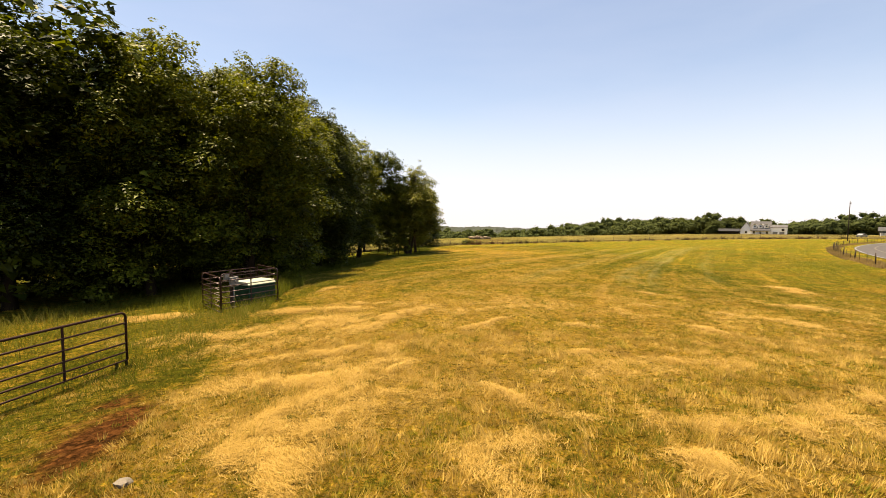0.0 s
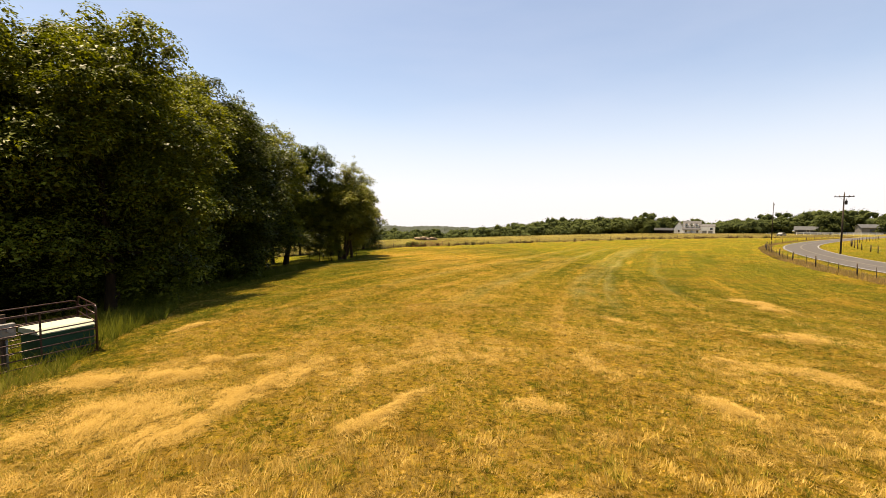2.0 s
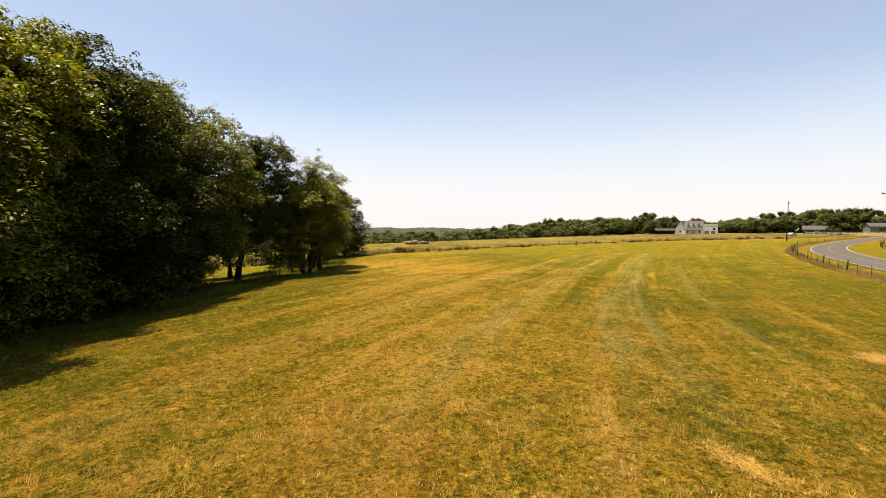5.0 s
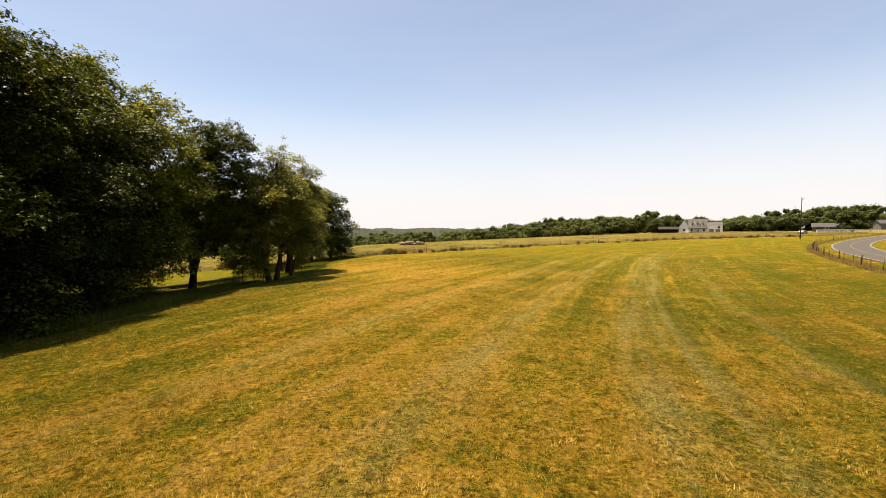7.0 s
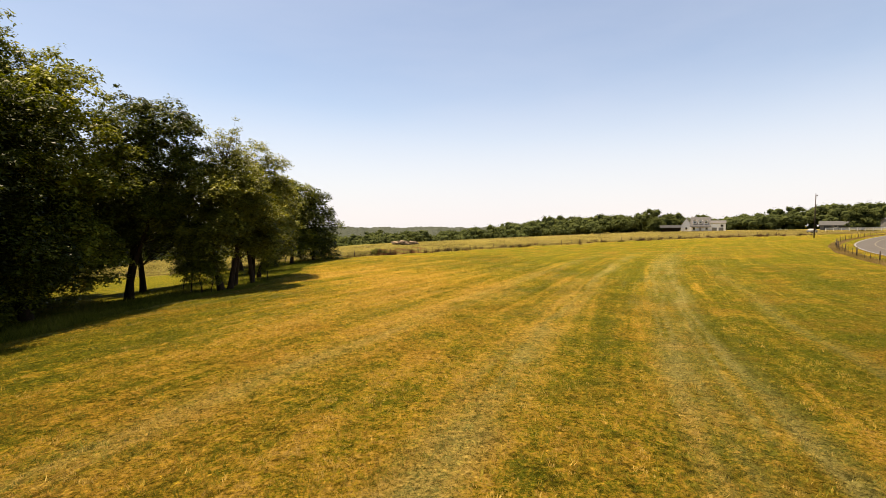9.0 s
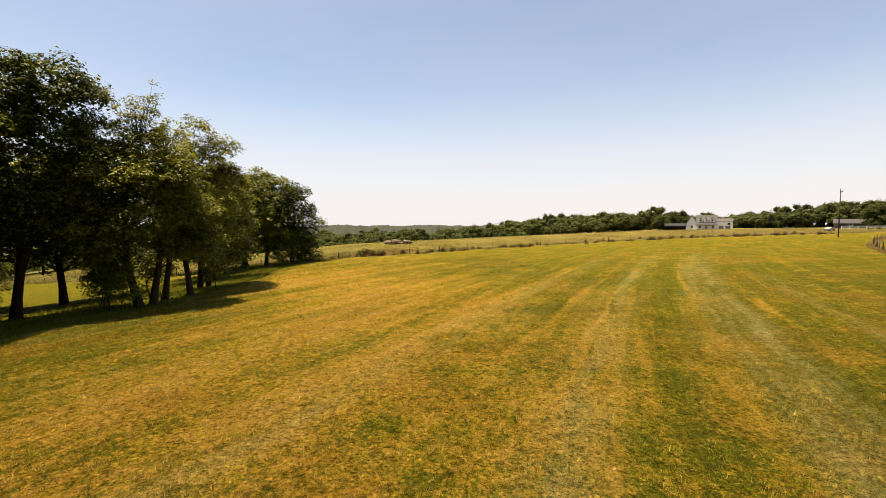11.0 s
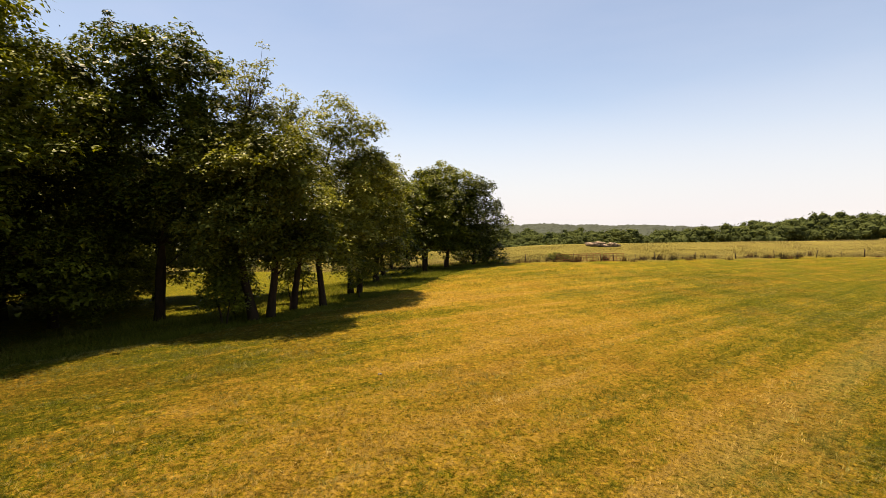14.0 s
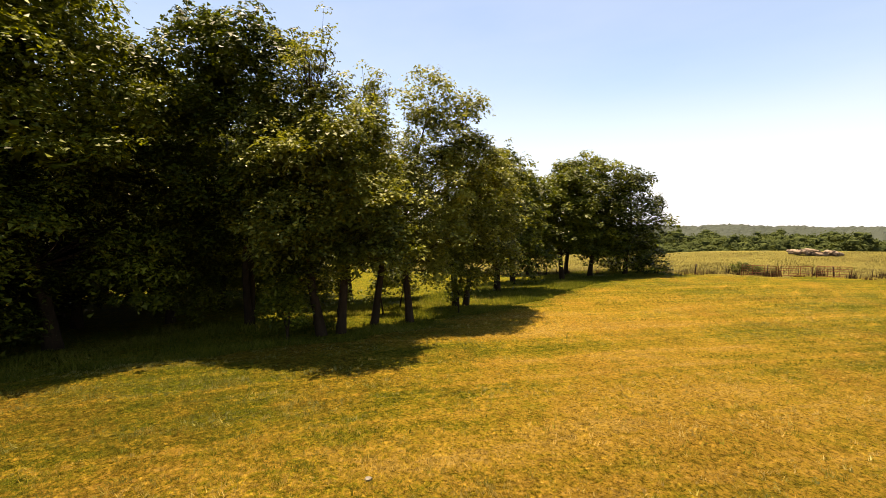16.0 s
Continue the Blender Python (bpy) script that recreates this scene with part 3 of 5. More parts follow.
def tufts(name, n, per, half, y0, y1, tall, wide, rad, side=0.0):
    """Clumps of stubble, each clump of one tone."""
    cx, cy = along_path(n, half, y0, y1)
    off = np.abs(cx - np.interp(cy, [0, 20, 60, 90], [1, 6, 9, 8])) / half
    cx = cx + side
    keep = (rng.random(n) < sst(y1 + 0.5, y1 - 0.3 * (y1 - y0), cy) + (y1 < 65)) & (rng.random(n) < 1.02 - sst(0.8, 1, off)) & (cx > margin(cy) - 1.6) & (soil_at(cx, cy) < 0.4 + 0.6 * rng.random(n)) & (cx < road_edge(cy) - 6)
    cx, cy = cx[keep], cy[keep]
    tone = dry_at(cx, cy) + 0.10 - 0.16 * sst(26, 50, cy) + (0.74 - 0.3 * sst(40, 64, cy)) * (rng.random(len(cx)) - 0.5) + 0.2 * straw_at(cx, cy) + (1.1 - 0.5 * sst(30, 62, cy)) * (fnoise(cx, cy, 0.9) - 0.48) + (0.6 - 0.3 * sst(40, 64, cy)) * (vnoise(cx, cy, 0.3) - 0.5)
    u = swath(cx, cy)
    tone = tone + sst(16, 30, cy) * (0.5 * (vnoise(u * 2.6, (cy + 0.4 * cx) / 9, 1.0) - 0.5) + 0.4 * (vnoise(u * 0.9 + 40, (cy + 0.4 * cx) / 14, 1.0) - 0.5) - 0.05)
    pale = np.maximum(pale_at(cx, cy), 0.55 * sst(42, 58, cy) * sst(0.35, 0.75, vnoise(u * 1.7, (cy + 0.4 * cx) / 8, 1.0)))
    size = (0.6 + 0.75 * rng.random(len(cx)) ** 2) * (0.45 + 1.1 * vnoise(cx + 11, cy, 0.55))
    k = np.repeat(np.arange(len(cx)), per)
    g = rng.standard_normal((len(k), 2)) * rad
    x, y = cx[k] + g[:, 0], cy[k] + g[:, 1]
    d = np.clip(tone[k] + 0.2 * (rng.random(len(k)) - 0.5), 0, 0.82)
    way = 4 * math.pi * vnoise(cx, cy, 1.7) + 1.1 * rng.standard_normal(len(cx))
    lean = 0.35 + 1.0 * rng.random(len(cx)) ** 1.3
    blades(name, x, y, tall * size[k] * (0.5 + 0.7 * rng.random(len(k))), wide * (0.6 + 0.8 * rng.random(len(k))), d, M_BLADE, lean[k], flow=way[k], pale=pale[k] * rng.random(len(k)) ** 0.5,
           tags=dict(label="short mown grass stubble, green and straw-coloured", category="grass"))


def build_grass():
    tufts("mown_grass", 5200, 24, 9, 2.5, 12, 0.105, 0.012, 0.055)
    tufts("mown_grass", 42000, 10, 17, 2.5, 26, 0.065, 0.018, 0.042)
    tufts("mown_grass", 84000, 7, 21, 23, 64, 0.066, 0.018, 0.036)
    tufts("mown_grass", 52000, 5, 25, 61, 118, 0.08, 0.028, 0.036)
    tufts("mown_grass", 20000, 6, 18, 10, 100, 0.07, 0.026, 0.05, 31)
    # green tufts that the mower missed
    cx, cy = along_path(460, 16, 3, 80)
    k = rng.integers(0, 460, 22000)
    r = 0.13 * rng.standard_normal((22000, 2))
    x, y = cx[k] + r[:, 0], cy[k] + r[:, 1]
    keep = x > margin(y)
    x, y, kk = x[keep], y[keep], k[keep]
    tone = 0.10 + 0.4 * (kk % 7 == 0) + 0.2 * rng.random(len(x))
    blades("grass_tufts", x, y, (0.06 + 0.10 * rng.random(len(x))), 0.013 + 0 * x, tone, M_BLADE, 0.7, dict(label="green grass tufts left standing in the stubble", category="grass"))
    # small dark green clumps all through the stubble
    m = 2600
    cx, cy = along_path(m, 15, 2.5, 34)
    k = rng.integers(0, m, 46000)
    r = rng.standard_normal((46000, 2)) * (0.03 + 0.07 * rng.random(m) ** 2)[k][:, None]
    x, y = cx[k] + r[:, 0], cy[k] + r[:, 1]
    keep = (x > margin(y)) & (straw_at(x, y) < 0.5) & (fnoise(cx[k], cy[k], 3.0) > 0.40)
    x, y, k = x[keep], y[keep], k[keep]
    blades("grass_tufts", x, y, (0.04 + 0.06 * rng.random(len(x))), 0.014 + 0 * x, 0.22 * rng.random(m)[k] + 0.12 * rng.random(len(x)), M_BLADE, 0.6,
           dict(label="small green grass clumps regrowing through the stubble", category="grass"))
    # loose straw, lying flat
    n = 4600000
    x, y = along_path(n, 20, 2.5, 30)
    keep = rng.random(n) < 0.75 * straw_at(x, y) ** 1.4
    x, y = x[keep], y[keep]
    n = len(x)
    lie = 2.2 * vnoise(x, y, 1.6) * math.pi
    a = lie + 0.7 * rng.standard_normal(n)
    ln, w = 0.05 + 0.10 * rng.random(n), 0.0022 + 0.002 * rng.random(n)
    z = height(x, y) + 0.015 + 0.09 * rng.random(n) * straw_at(x, y)
    dx, dy, px, py = np.cos(a) * ln, np.sin(a) * ln, -np.sin(a) * w, np.cos(a) * w
    dz = 0.05 * (rng.random(n) - 0.4)
    V = np.stack([np.stack([x - dx - px, y - dy - py, z - dz], 1), np.stack([x - dx + px, y - dy + py, z - dz], 1), np.stack([x + dx, y + dy, z + dz], 1)], 1).reshape(-1, 3)
    me = mesh_np("loose_straw", V, np.arange(3 * n).reshape(n, 3), [M_STRAW], {"dry": np.repeat(0.62 + 0.45 * rng.random(n), 3)})
    tagged(new("loose_straw", me), "pale dry straw lying in swaths on the stubble", "straw", kind="stuff")


def build_rough_grass():
    n = 150000
    y = 2 + 128 * rng.random(n) ** 1.1
    e = margin(y)
    x = e - 0.3 - 13 * rng.random(n) ** 1.6
    keep = (fnoise(x, y, 1.6) + 0.3 * rng.random(n) > 0.5) & (soil_at(x, y) < 0.5)
    x, y = x[keep], y[keep]
    tall = (0.16 + 0.5 * rng.random(len(x)) ** 2.0) * (0.3 + 1.2 * vnoise(x, y, 2.2) ** 1.5) * (0.6 + 0.4 * sst(62, 50, y)) * (0.45 + 0.65 * sst(11, 18, y) + 0.9 * np.exp(-((y - 21) / 4) ** 2 - ((x + 8.5) / 3) ** 2))
    blades("rough_grass", x, y, tall, 0.014 + 0.0004 * y, np.clip(0.06 + 0.55 * (vnoise(x, y, 3) - 0.3) + 0.28 * rng.random(len(x)), 0, 1), M_WEED, 0.7,
           dict(label="tall rough green grass and weeds at the wood's edge", category="grass"))
    # dock and other tall weeds along the far fence
    spots = np.stack([-30 + 180 * rng.random(150), rng.standard_normal(150) * 1.9 + 0.8], 1)
    k = rng.integers(0, 150, 7000)
    g = rng.standard_normal((7000, 2)) * np.array([0.35, 0.25])
    x = spots[k, 0] + g[:, 0]
    y = fence_y(x) + spots[k, 1] + g[:, 1]
    blades("dock_weeds", x, y, (0.40 + 0.75 * rng.random(7000)) * (0.4 + 0.7 * (k % 5) / 4), 0.07 + 0 * x, np.clip((k % 7) / 6 + 0.3 * (rng.random(7000) - 0.5), 0, 1), M_DOCK, 0.22,
           dict(label="reddish-brown dock weeds standing along the far fence", category="weeds"))
    # meadow beyond the far fence
    n = 85000
    x = -60 + 260 * rng.random(n) ** 1.1
    y = fence_y(x) + 0.3 + 60 * rng.random(n) ** 1.6
    keep = fnoise(x, y, 5) + 0.3 * rng.random(n) > 0.5
    x, y = x[keep], y[keep]
    blades("meadow_grass", x, y, (0.16 + 0.26 * rng.random(len(x))) * (0.4 + 0.9 * vnoise(x, y, 5)), 0.09 + 0 * x, np.clip(0.20 + 0.22 * sst(20, 80, x) + 0.6 * (vnoise(x, y, 11) - 0.25) + 0.2 * rng.random(len(x)), 0, 1), M_MEADOW, 0.5,
           dict(label="tall uncut meadow grass behind a wire fence", category="grass"))
    # verge between the fence and the road
    n = 20000
    y = 18 + 140 * rng.random(n)
    x = road_edge_smooth(y) - 2.9 - 2.7 * rng.random(n) + 0.8 * (vnoise(y, 0 * y, 4) - 0.5)
    blades("verge_grass", x, y, (0.12 + 0.26 * rng.random(n)) * (0.5 + vnoise(x, y, 3)), 0.045 + 0 * x, np.clip(0.55 + 0.7 * (vnoise(x, y, 5) - 0.4) + 0.3 * rng.random(n), 0, 1), M_VERGE, 0.35,
           dict(label="tall dry reddish grass along the roadside fence", category="grass"))


# ---- trees ----
def limbs_mesh(tubes, mat, sides=5):
    """Tapered limbs, joined: each a list of points and radii."""
    V, Fc, base = [], [], 0
    for pts, rad in tubes:
        pts = np.asarray(pts, float)
        t = np.gradient(pts, axis=0)
        t /= np.linalg.norm(t, axis=1)[:, None] + 1e-9
        ref = np.where(abs(t[:, 2:3]) > 0.9, [[1.0, 0, 0]], [[0, 0, 1.0]])
        u = np.cross(t, ref)
        u /= np.linalg.norm(u, axis=1)[:, None] + 1e-9
        v = np.cross(t, u)
        a = np.arange(sides) * 2 * math.pi / sides
        ring = pts[:, None] + np.asarray(rad)[:, None, None] * (np.cos(a)[None, :, None] * u[:, None] + np.sin(a)[None, :, None] * v[:, None])
        k = len(pts)
        V.append(ring.reshape(-1, 3))
        i = base + np.arange(k * sides).reshape(k, sides)
        Fc.append(np.stack([i[:-1], np.roll(i[:-1], -1, 1), np.roll(i[1:], -1, 1), i[1:]], -1).reshape(-1, 4))
        base += k * sides
    return mesh_np("trunk", np.concatenate(V), np.concatenate(Fc), [mat], smooth=True)


def leaves_mesh(r, centres, radii, per, size, mat, flat=0.55, stray=0.10, up=1.5):
    """Sprays of leaves round the twig ends: each a drooping dome, every leaf one pointed face."""
    k = np.repeat(np.arange(len(centres)), np.asarray(per).astype(int))
    n = len(k)
    g = r.standard_normal((n, 3))
    g /= np.maximum(np.linalg.norm(g, axis=1)[:, None], 1e-6)
    g[:, 2] = np.where((g[:, 2] < -0.05) & (r.random(n) < 0.8), -g[:, 2], g[:, 2])
    far = np.where(r.random(n) < stray, 1.0 + 0.45 * r.random(n), 0.55 + 0.45 * r.random(n))
    p = centres[k] + g * (far * radii[k])[:, None] * np.array([1, 1, flat])
    p[:, 2] -= 0.42 * radii[k] * (far * np.hypot(g[:, 0], g[:, 1])) ** 2
    nrm = 0.95 * g + np.array([0, 0, 0.7 * up]) + 0.42 * r.standard_normal((n, 3))
    nrm /= np.linalg.norm(nrm, axis=1)[:, None]
    ax = np.cross(nrm, r.standard_normal((n, 3)))
    ax /= np.linalg.norm(ax, axis=1)[:, None]
    sd = np.cross(nrm, ax)
    ln = ((size[k] if hasattr(size, "__len__") else size) * (0.6 + 0.8 * r.random(n)))[:, None]
    w = ln * (0.30 + 0.16 * r.random(n))[:, None]
    a, b, c = p - ax * ln * 0.5 + sd * w, p - ax * ln * 0.4 - sd * w, p + ax * ln * 0.6 - nrm * ln * 0.12
    V = np.stack([a, b, c], 1).reshape(-1, 3)
    return mesh_np("crown", V, np.arange(3 * n).reshape(n, 3), [mat])


def grow(seed, stems, lobes, mat, leaf=0.2, per=64, puff=0.78, core=1.0, wispy=(), sides=6):
    """A tree at its own origin: trunk and limbs in one mesh, the crown in another. stems: foot x, y, head x, y, z, radius;
    lobes of the crown: x, y, z, half width, half height, fullness; wispy: sparse twiggy tops, x, y, z, half width, half height."""
    r = np.random.default_rng(seed)
    tubes, lines = [], []
    for fx, fy, hx, hy, z1, rad in stems:
        h = np.linspace(0, 1, 9)
        ph = 6.28 * r.random(2)
        wob = np.stack([0.32 * np.sin(5 * h + ph[0]) - 0.32 * math.sin(ph[0]), 0.32 * np.sin(4 * h + ph[1]) - 0.32 * math.sin(ph[1])], 1) * np.minimum(1, z1 / 9)
        line = np.stack([fx + (hx - fx) * h ** 1.25 + wob[:, 0], fy + (hy - fy) * h ** 1.25 + wob[:, 1], z1 * h], 1)
        line[0, 2] = -0.5
        tubes.append((line, rad * np.array([1.5, 1.02, 0.92, 0.8, 0.66, 0.52, 0.38, 0.25, 0.1])))
        lines.append(line)

    def limb(tgt, thick, bend=0.3):
        """A limb from the stem that best carries that place."""
        best, p0, q = None, None, 0.0
        for line in lines:
            j = int(np.clip(np.searchsorted(line[:, 2], tgt[2] - 0.5 * np.hypot(*(tgt[:2] - line[4, :2])) - 0.6), 2, 8))
            d = np.linalg.norm(line[j] - tgt)
            if best is None or d < best:
                best, p0, q = d, line[j], 1 - 0.09 * j
        mid = 0.5 * p0 + 0.5 * tgt + np.array([0, 0, 0.12 * best]) + bend * r.standard_normal(3) * min(1, best / 3)
        q = thick * q
        tubes.append(([p0, p0 * 0.7 + mid * 0.3, mid, mid * 0.45 + tgt * 0.55, tgt], [q, q * 0.85, q * 0.68, q * 0.5, q * 0.25]))

    L = np.array(lobes, float)
    cs, rad, cnt, size = [], [], [], []
    for i, (x, y, z, rx, rz, full) in enumerate(L):
        c, half = np.array([x, y, z]), np.array([rx, rx, rz])
        limb(c, 0.33 * max(st[5] for st in stems), 0.3)
        area = 4 * math.pi * (((rx * rx) ** 1.6 + 2 * (rx * rz) ** 1.6) / 3) ** (1 / 1.6)
        n = max(4, int(area * full / (1.5 * puff * puff)))
        g = r.standard_normal((n * 2, 3))
        g /= np.linalg.norm(g, axis=1)[:, None]
        g = g[(g[:, 2] > -0.5) | (r.random(2 * n) < 0.45)][:n]
        lump = 1 + 0.13 * np.sin(3.1 * g[:, 0] + 4.3 * g[:, 2] + 6 * r.random()) + 0.11 * np.sin(4.7 * g[:, 1] - 3.3 * g[:, 2] + 6 * r.random())
        p = c + g * half * (lump * (0.80 + 0.3 * r.random(len(g))))[:, None]
        inner = np.zeros(len(p), bool)
        for j, (x2, y2, z2, rx2, rz2, _) in enumerate(L):
            if j != i:
                inner |= np.linalg.norm((p - [x2, y2, z2]) / [rx2, rx2, rz2], axis=1) < 0.68
        p = p[~inner | (r.random(len(p)) < 0.12)]
        p[:, 2] = np.maximum(p[:, 2], 0.5)
        for q in p[:: max(1, len(p) // 7)]:
            limb(q, 0.11 * max(st[5] for st in stems) + 0.008, 0.2)
        cs.append(p)
        rad.append(puff * (0.62 + 0.8 * r.random(len(p)) ** 1.3))
        cnt.append((per * (rad[-1] / puff) ** 2 * (0.7 + 0.5 * r.random(len(p)))).astype(int) + 3)
        size.append(np.full(len(p), leaf))
        # small sprigs that break the outline
        m = int(0.5 * len(p))
        if m:
            pick = r.integers(0, len(p), m)
            cs.append(c + (p[pick] - c) * (1.06 + 0.16 * r.random((m, 1))) + 0.25 * r.standard_normal((m, 3)) + [0, 0, 0.12])
            cs[-1][:, 2] = np.maximum(cs[-1][:, 2], 0.4)
            rad.append(puff * (0.28 + 0.25 * r.random(m)))
            cnt.append(np.full(m, int(per * 0.2)) + 1)
            size.append(np.full(m, leaf * 0.85))
        # broad leaves inside keep the light out
        m = int(core * full * 2.2 * (rx * rx * rz) ** 0.72)
        if m:
            g = r.standard_normal((m, 3))
            g *= (0.66 * r.random((m, 1)) ** 0.5) / np.linalg.norm(g, axis=1)[:, None]
            cs.append(c + g * half)
            rad.append(np.full(m, 0.55))
            cnt.append(np.full(m, 17))
            size.append(np.full(m, 0.36))
    for x, y, z, rx, rz in wispy:
        foot = np.array([x, y, z - rz])
        limb(foot, 0.12 * max(st[5] for st in stems), 0.1)
        for _ in range(int(22 * rx)):
            tgt = np.array([x, y, z]) + r.standard_normal(3) * np.array([rx, rx, rz]) * 0.48
            tubes.append(([foot, foot * 0.5 + tgt * 0.5 + 0.2 * r.standard_normal(3), tgt], [0.026, 0.015, 0.005]))
            cs.append(np.array([tgt, foot * 0.3 + tgt * 0.7 + 0.2 * r.standard_normal(3)]))
            rad.append(np.full(2, 0.42))
            cnt.append(np.full(2, 34))
            size.append(np.full(2, 0.13))
    return limbs_mesh(tubes, M_BARK, sides), leaves_mesh(r, np.concatenate(cs), np.concatenate(rad), np.concatenate(cnt), np.concatenate(size), mat)


def tall_lobes(seed, tall, spread, low, n=13, fat=1.0, full=1.0):
    """Lobes of a tall leafy crown, broad below the middle, with a lumpy top."""
    r = np.random.default_rng(seed)
    out = [(0.4 * r.standard_normal(), 0.4 * r.standard_normal(), tall - 2.0, 1.7 * fat, 1.9, full)]
    for k in range(n):
        h = (k + 0.5) / n
        a = 2.4 * k + 0.7 * r.random()
        rr = 0.72 * spread * float(np.interp(h, [0, 0.25, 0.55, 0.8, 1], [0.86, 1.0, 0.95, 0.72, 0.42]))
        d = fat * (1.5 + 0.9 * r.random())
        out.append((rr * math.cos(a), rr * math.sin(a), low + 1.2 + (tall - low - 3.2) * h + 0.8 * (r.random() - 0.5), d, d * (0.75 + 0.35 * r.random()), full))
    out.append((0, 0, low + 0.45 * (tall - low), 0.5 * spread, 0.36 * (tall - low), 0.5 * full))
    return out


def leafy(seed, tall, spread, low, mat, leaf=0.18, per=80, trunk=0.27, n=13, fat=1.0, full=1.0, core=1.0, puff=0.8, sides=5):
    return grow(seed, [(0, 0, 0.3, -0.2, 0.8 * tall, trunk)], tall_lobes(seed, tall, spread, low, n, fat, full), mat, leaf, per, puff, core, (), sides)


def small_leafy(seed, tall, spread, mat, leaf, per, trunk, puff):
    """A shrub or sapling: a thin stem and a few loose sprays."""
    r = np.random.default_rng(seed)
    lobes = [(spread * 0.5 * math.cos(2.1 * k), spread * 0.5 * math.sin(2.1 * k), tall * (0.35 + 0.12 * k), spread * 0.55, tall * 0.16, 0.9) for k in range(5)]
    return grow(seed, [(0, 0, 0.2 * r.random(), 0.1, 0.85 * tall, trunk)], lobes, mat, leaf, per, puff, 0.0, (), 5)


def plant(meshes, x, y, turn=0.0, size=1.0, name="tree", sink=0.0, **tags):
    ob = thing(name, (x, y, hz(x, y) - sink), turn, **tags)
    ob.scale = (size, size, size)
    part_np("trunk", meshes[0], ob)
    part_np("crown", meshes[1], ob)
    return ob


def build_wood():
    """The dense wood beside the field, several trees deep."""
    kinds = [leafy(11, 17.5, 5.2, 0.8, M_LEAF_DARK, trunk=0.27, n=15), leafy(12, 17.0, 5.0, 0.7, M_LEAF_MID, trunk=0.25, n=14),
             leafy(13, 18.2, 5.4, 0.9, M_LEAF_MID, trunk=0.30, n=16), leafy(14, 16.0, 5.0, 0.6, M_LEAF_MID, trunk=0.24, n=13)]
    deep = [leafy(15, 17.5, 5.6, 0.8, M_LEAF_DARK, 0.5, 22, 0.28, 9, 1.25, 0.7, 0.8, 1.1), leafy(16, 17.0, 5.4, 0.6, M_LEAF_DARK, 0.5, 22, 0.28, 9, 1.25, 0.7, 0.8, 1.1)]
    r = np.random.default_rng(21)
    tags = dict(label="dense leafy tree at the edge of the wood", category="tree", group="trees of the wood")
    # x, y, kind, size of the trees that face the field
    front = [(-32.5, 6.5, 0, 1.18), (-31.5, 13, 2, 1.16), (-29.5, 19.0, 1, 1.19), (-25.5, 24.5, 0, 1.09), (-19.5, 28.2, 3, 1.08), (-13.9, 30.6, 1, 0.96), (-16.5, 35.5, 3, 1.05), (-15.8, 40.5, 1, 1.04),
             (-14.8, 45.5, 0, 1.05), (-14.2, 50.5, 0, 0.98), (-14.4, 56.0, 0, 1.02), (-14.9, 61.2, 2, 1.13), (-20.0, 68.0, 1, 1.0), (-24.5, 73.5, 3, 0.95), (-31.0, 76.5, 1, 1.0), (-28.0, 81.5, 3, 0.95)]
    for x, y, k, s in front:
        plant(kinds[k], x, y, 360 * r.random(), s, **tags)
    tags2 = dict(label="leafy tree standing deeper in the shade of the wood", category="tree", group="trees of the wood")
    for row, x0 in enumerate((-23, -30, -38)):
        for y in np.arange(6 if row else 9, (70, 78, 82)[row], 6.2 + row):
            x = x0 + 2 * (r.random() - 0.5) - (14 if y < 26 else 0)
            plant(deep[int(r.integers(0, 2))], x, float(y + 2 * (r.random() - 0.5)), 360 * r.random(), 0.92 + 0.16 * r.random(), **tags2)


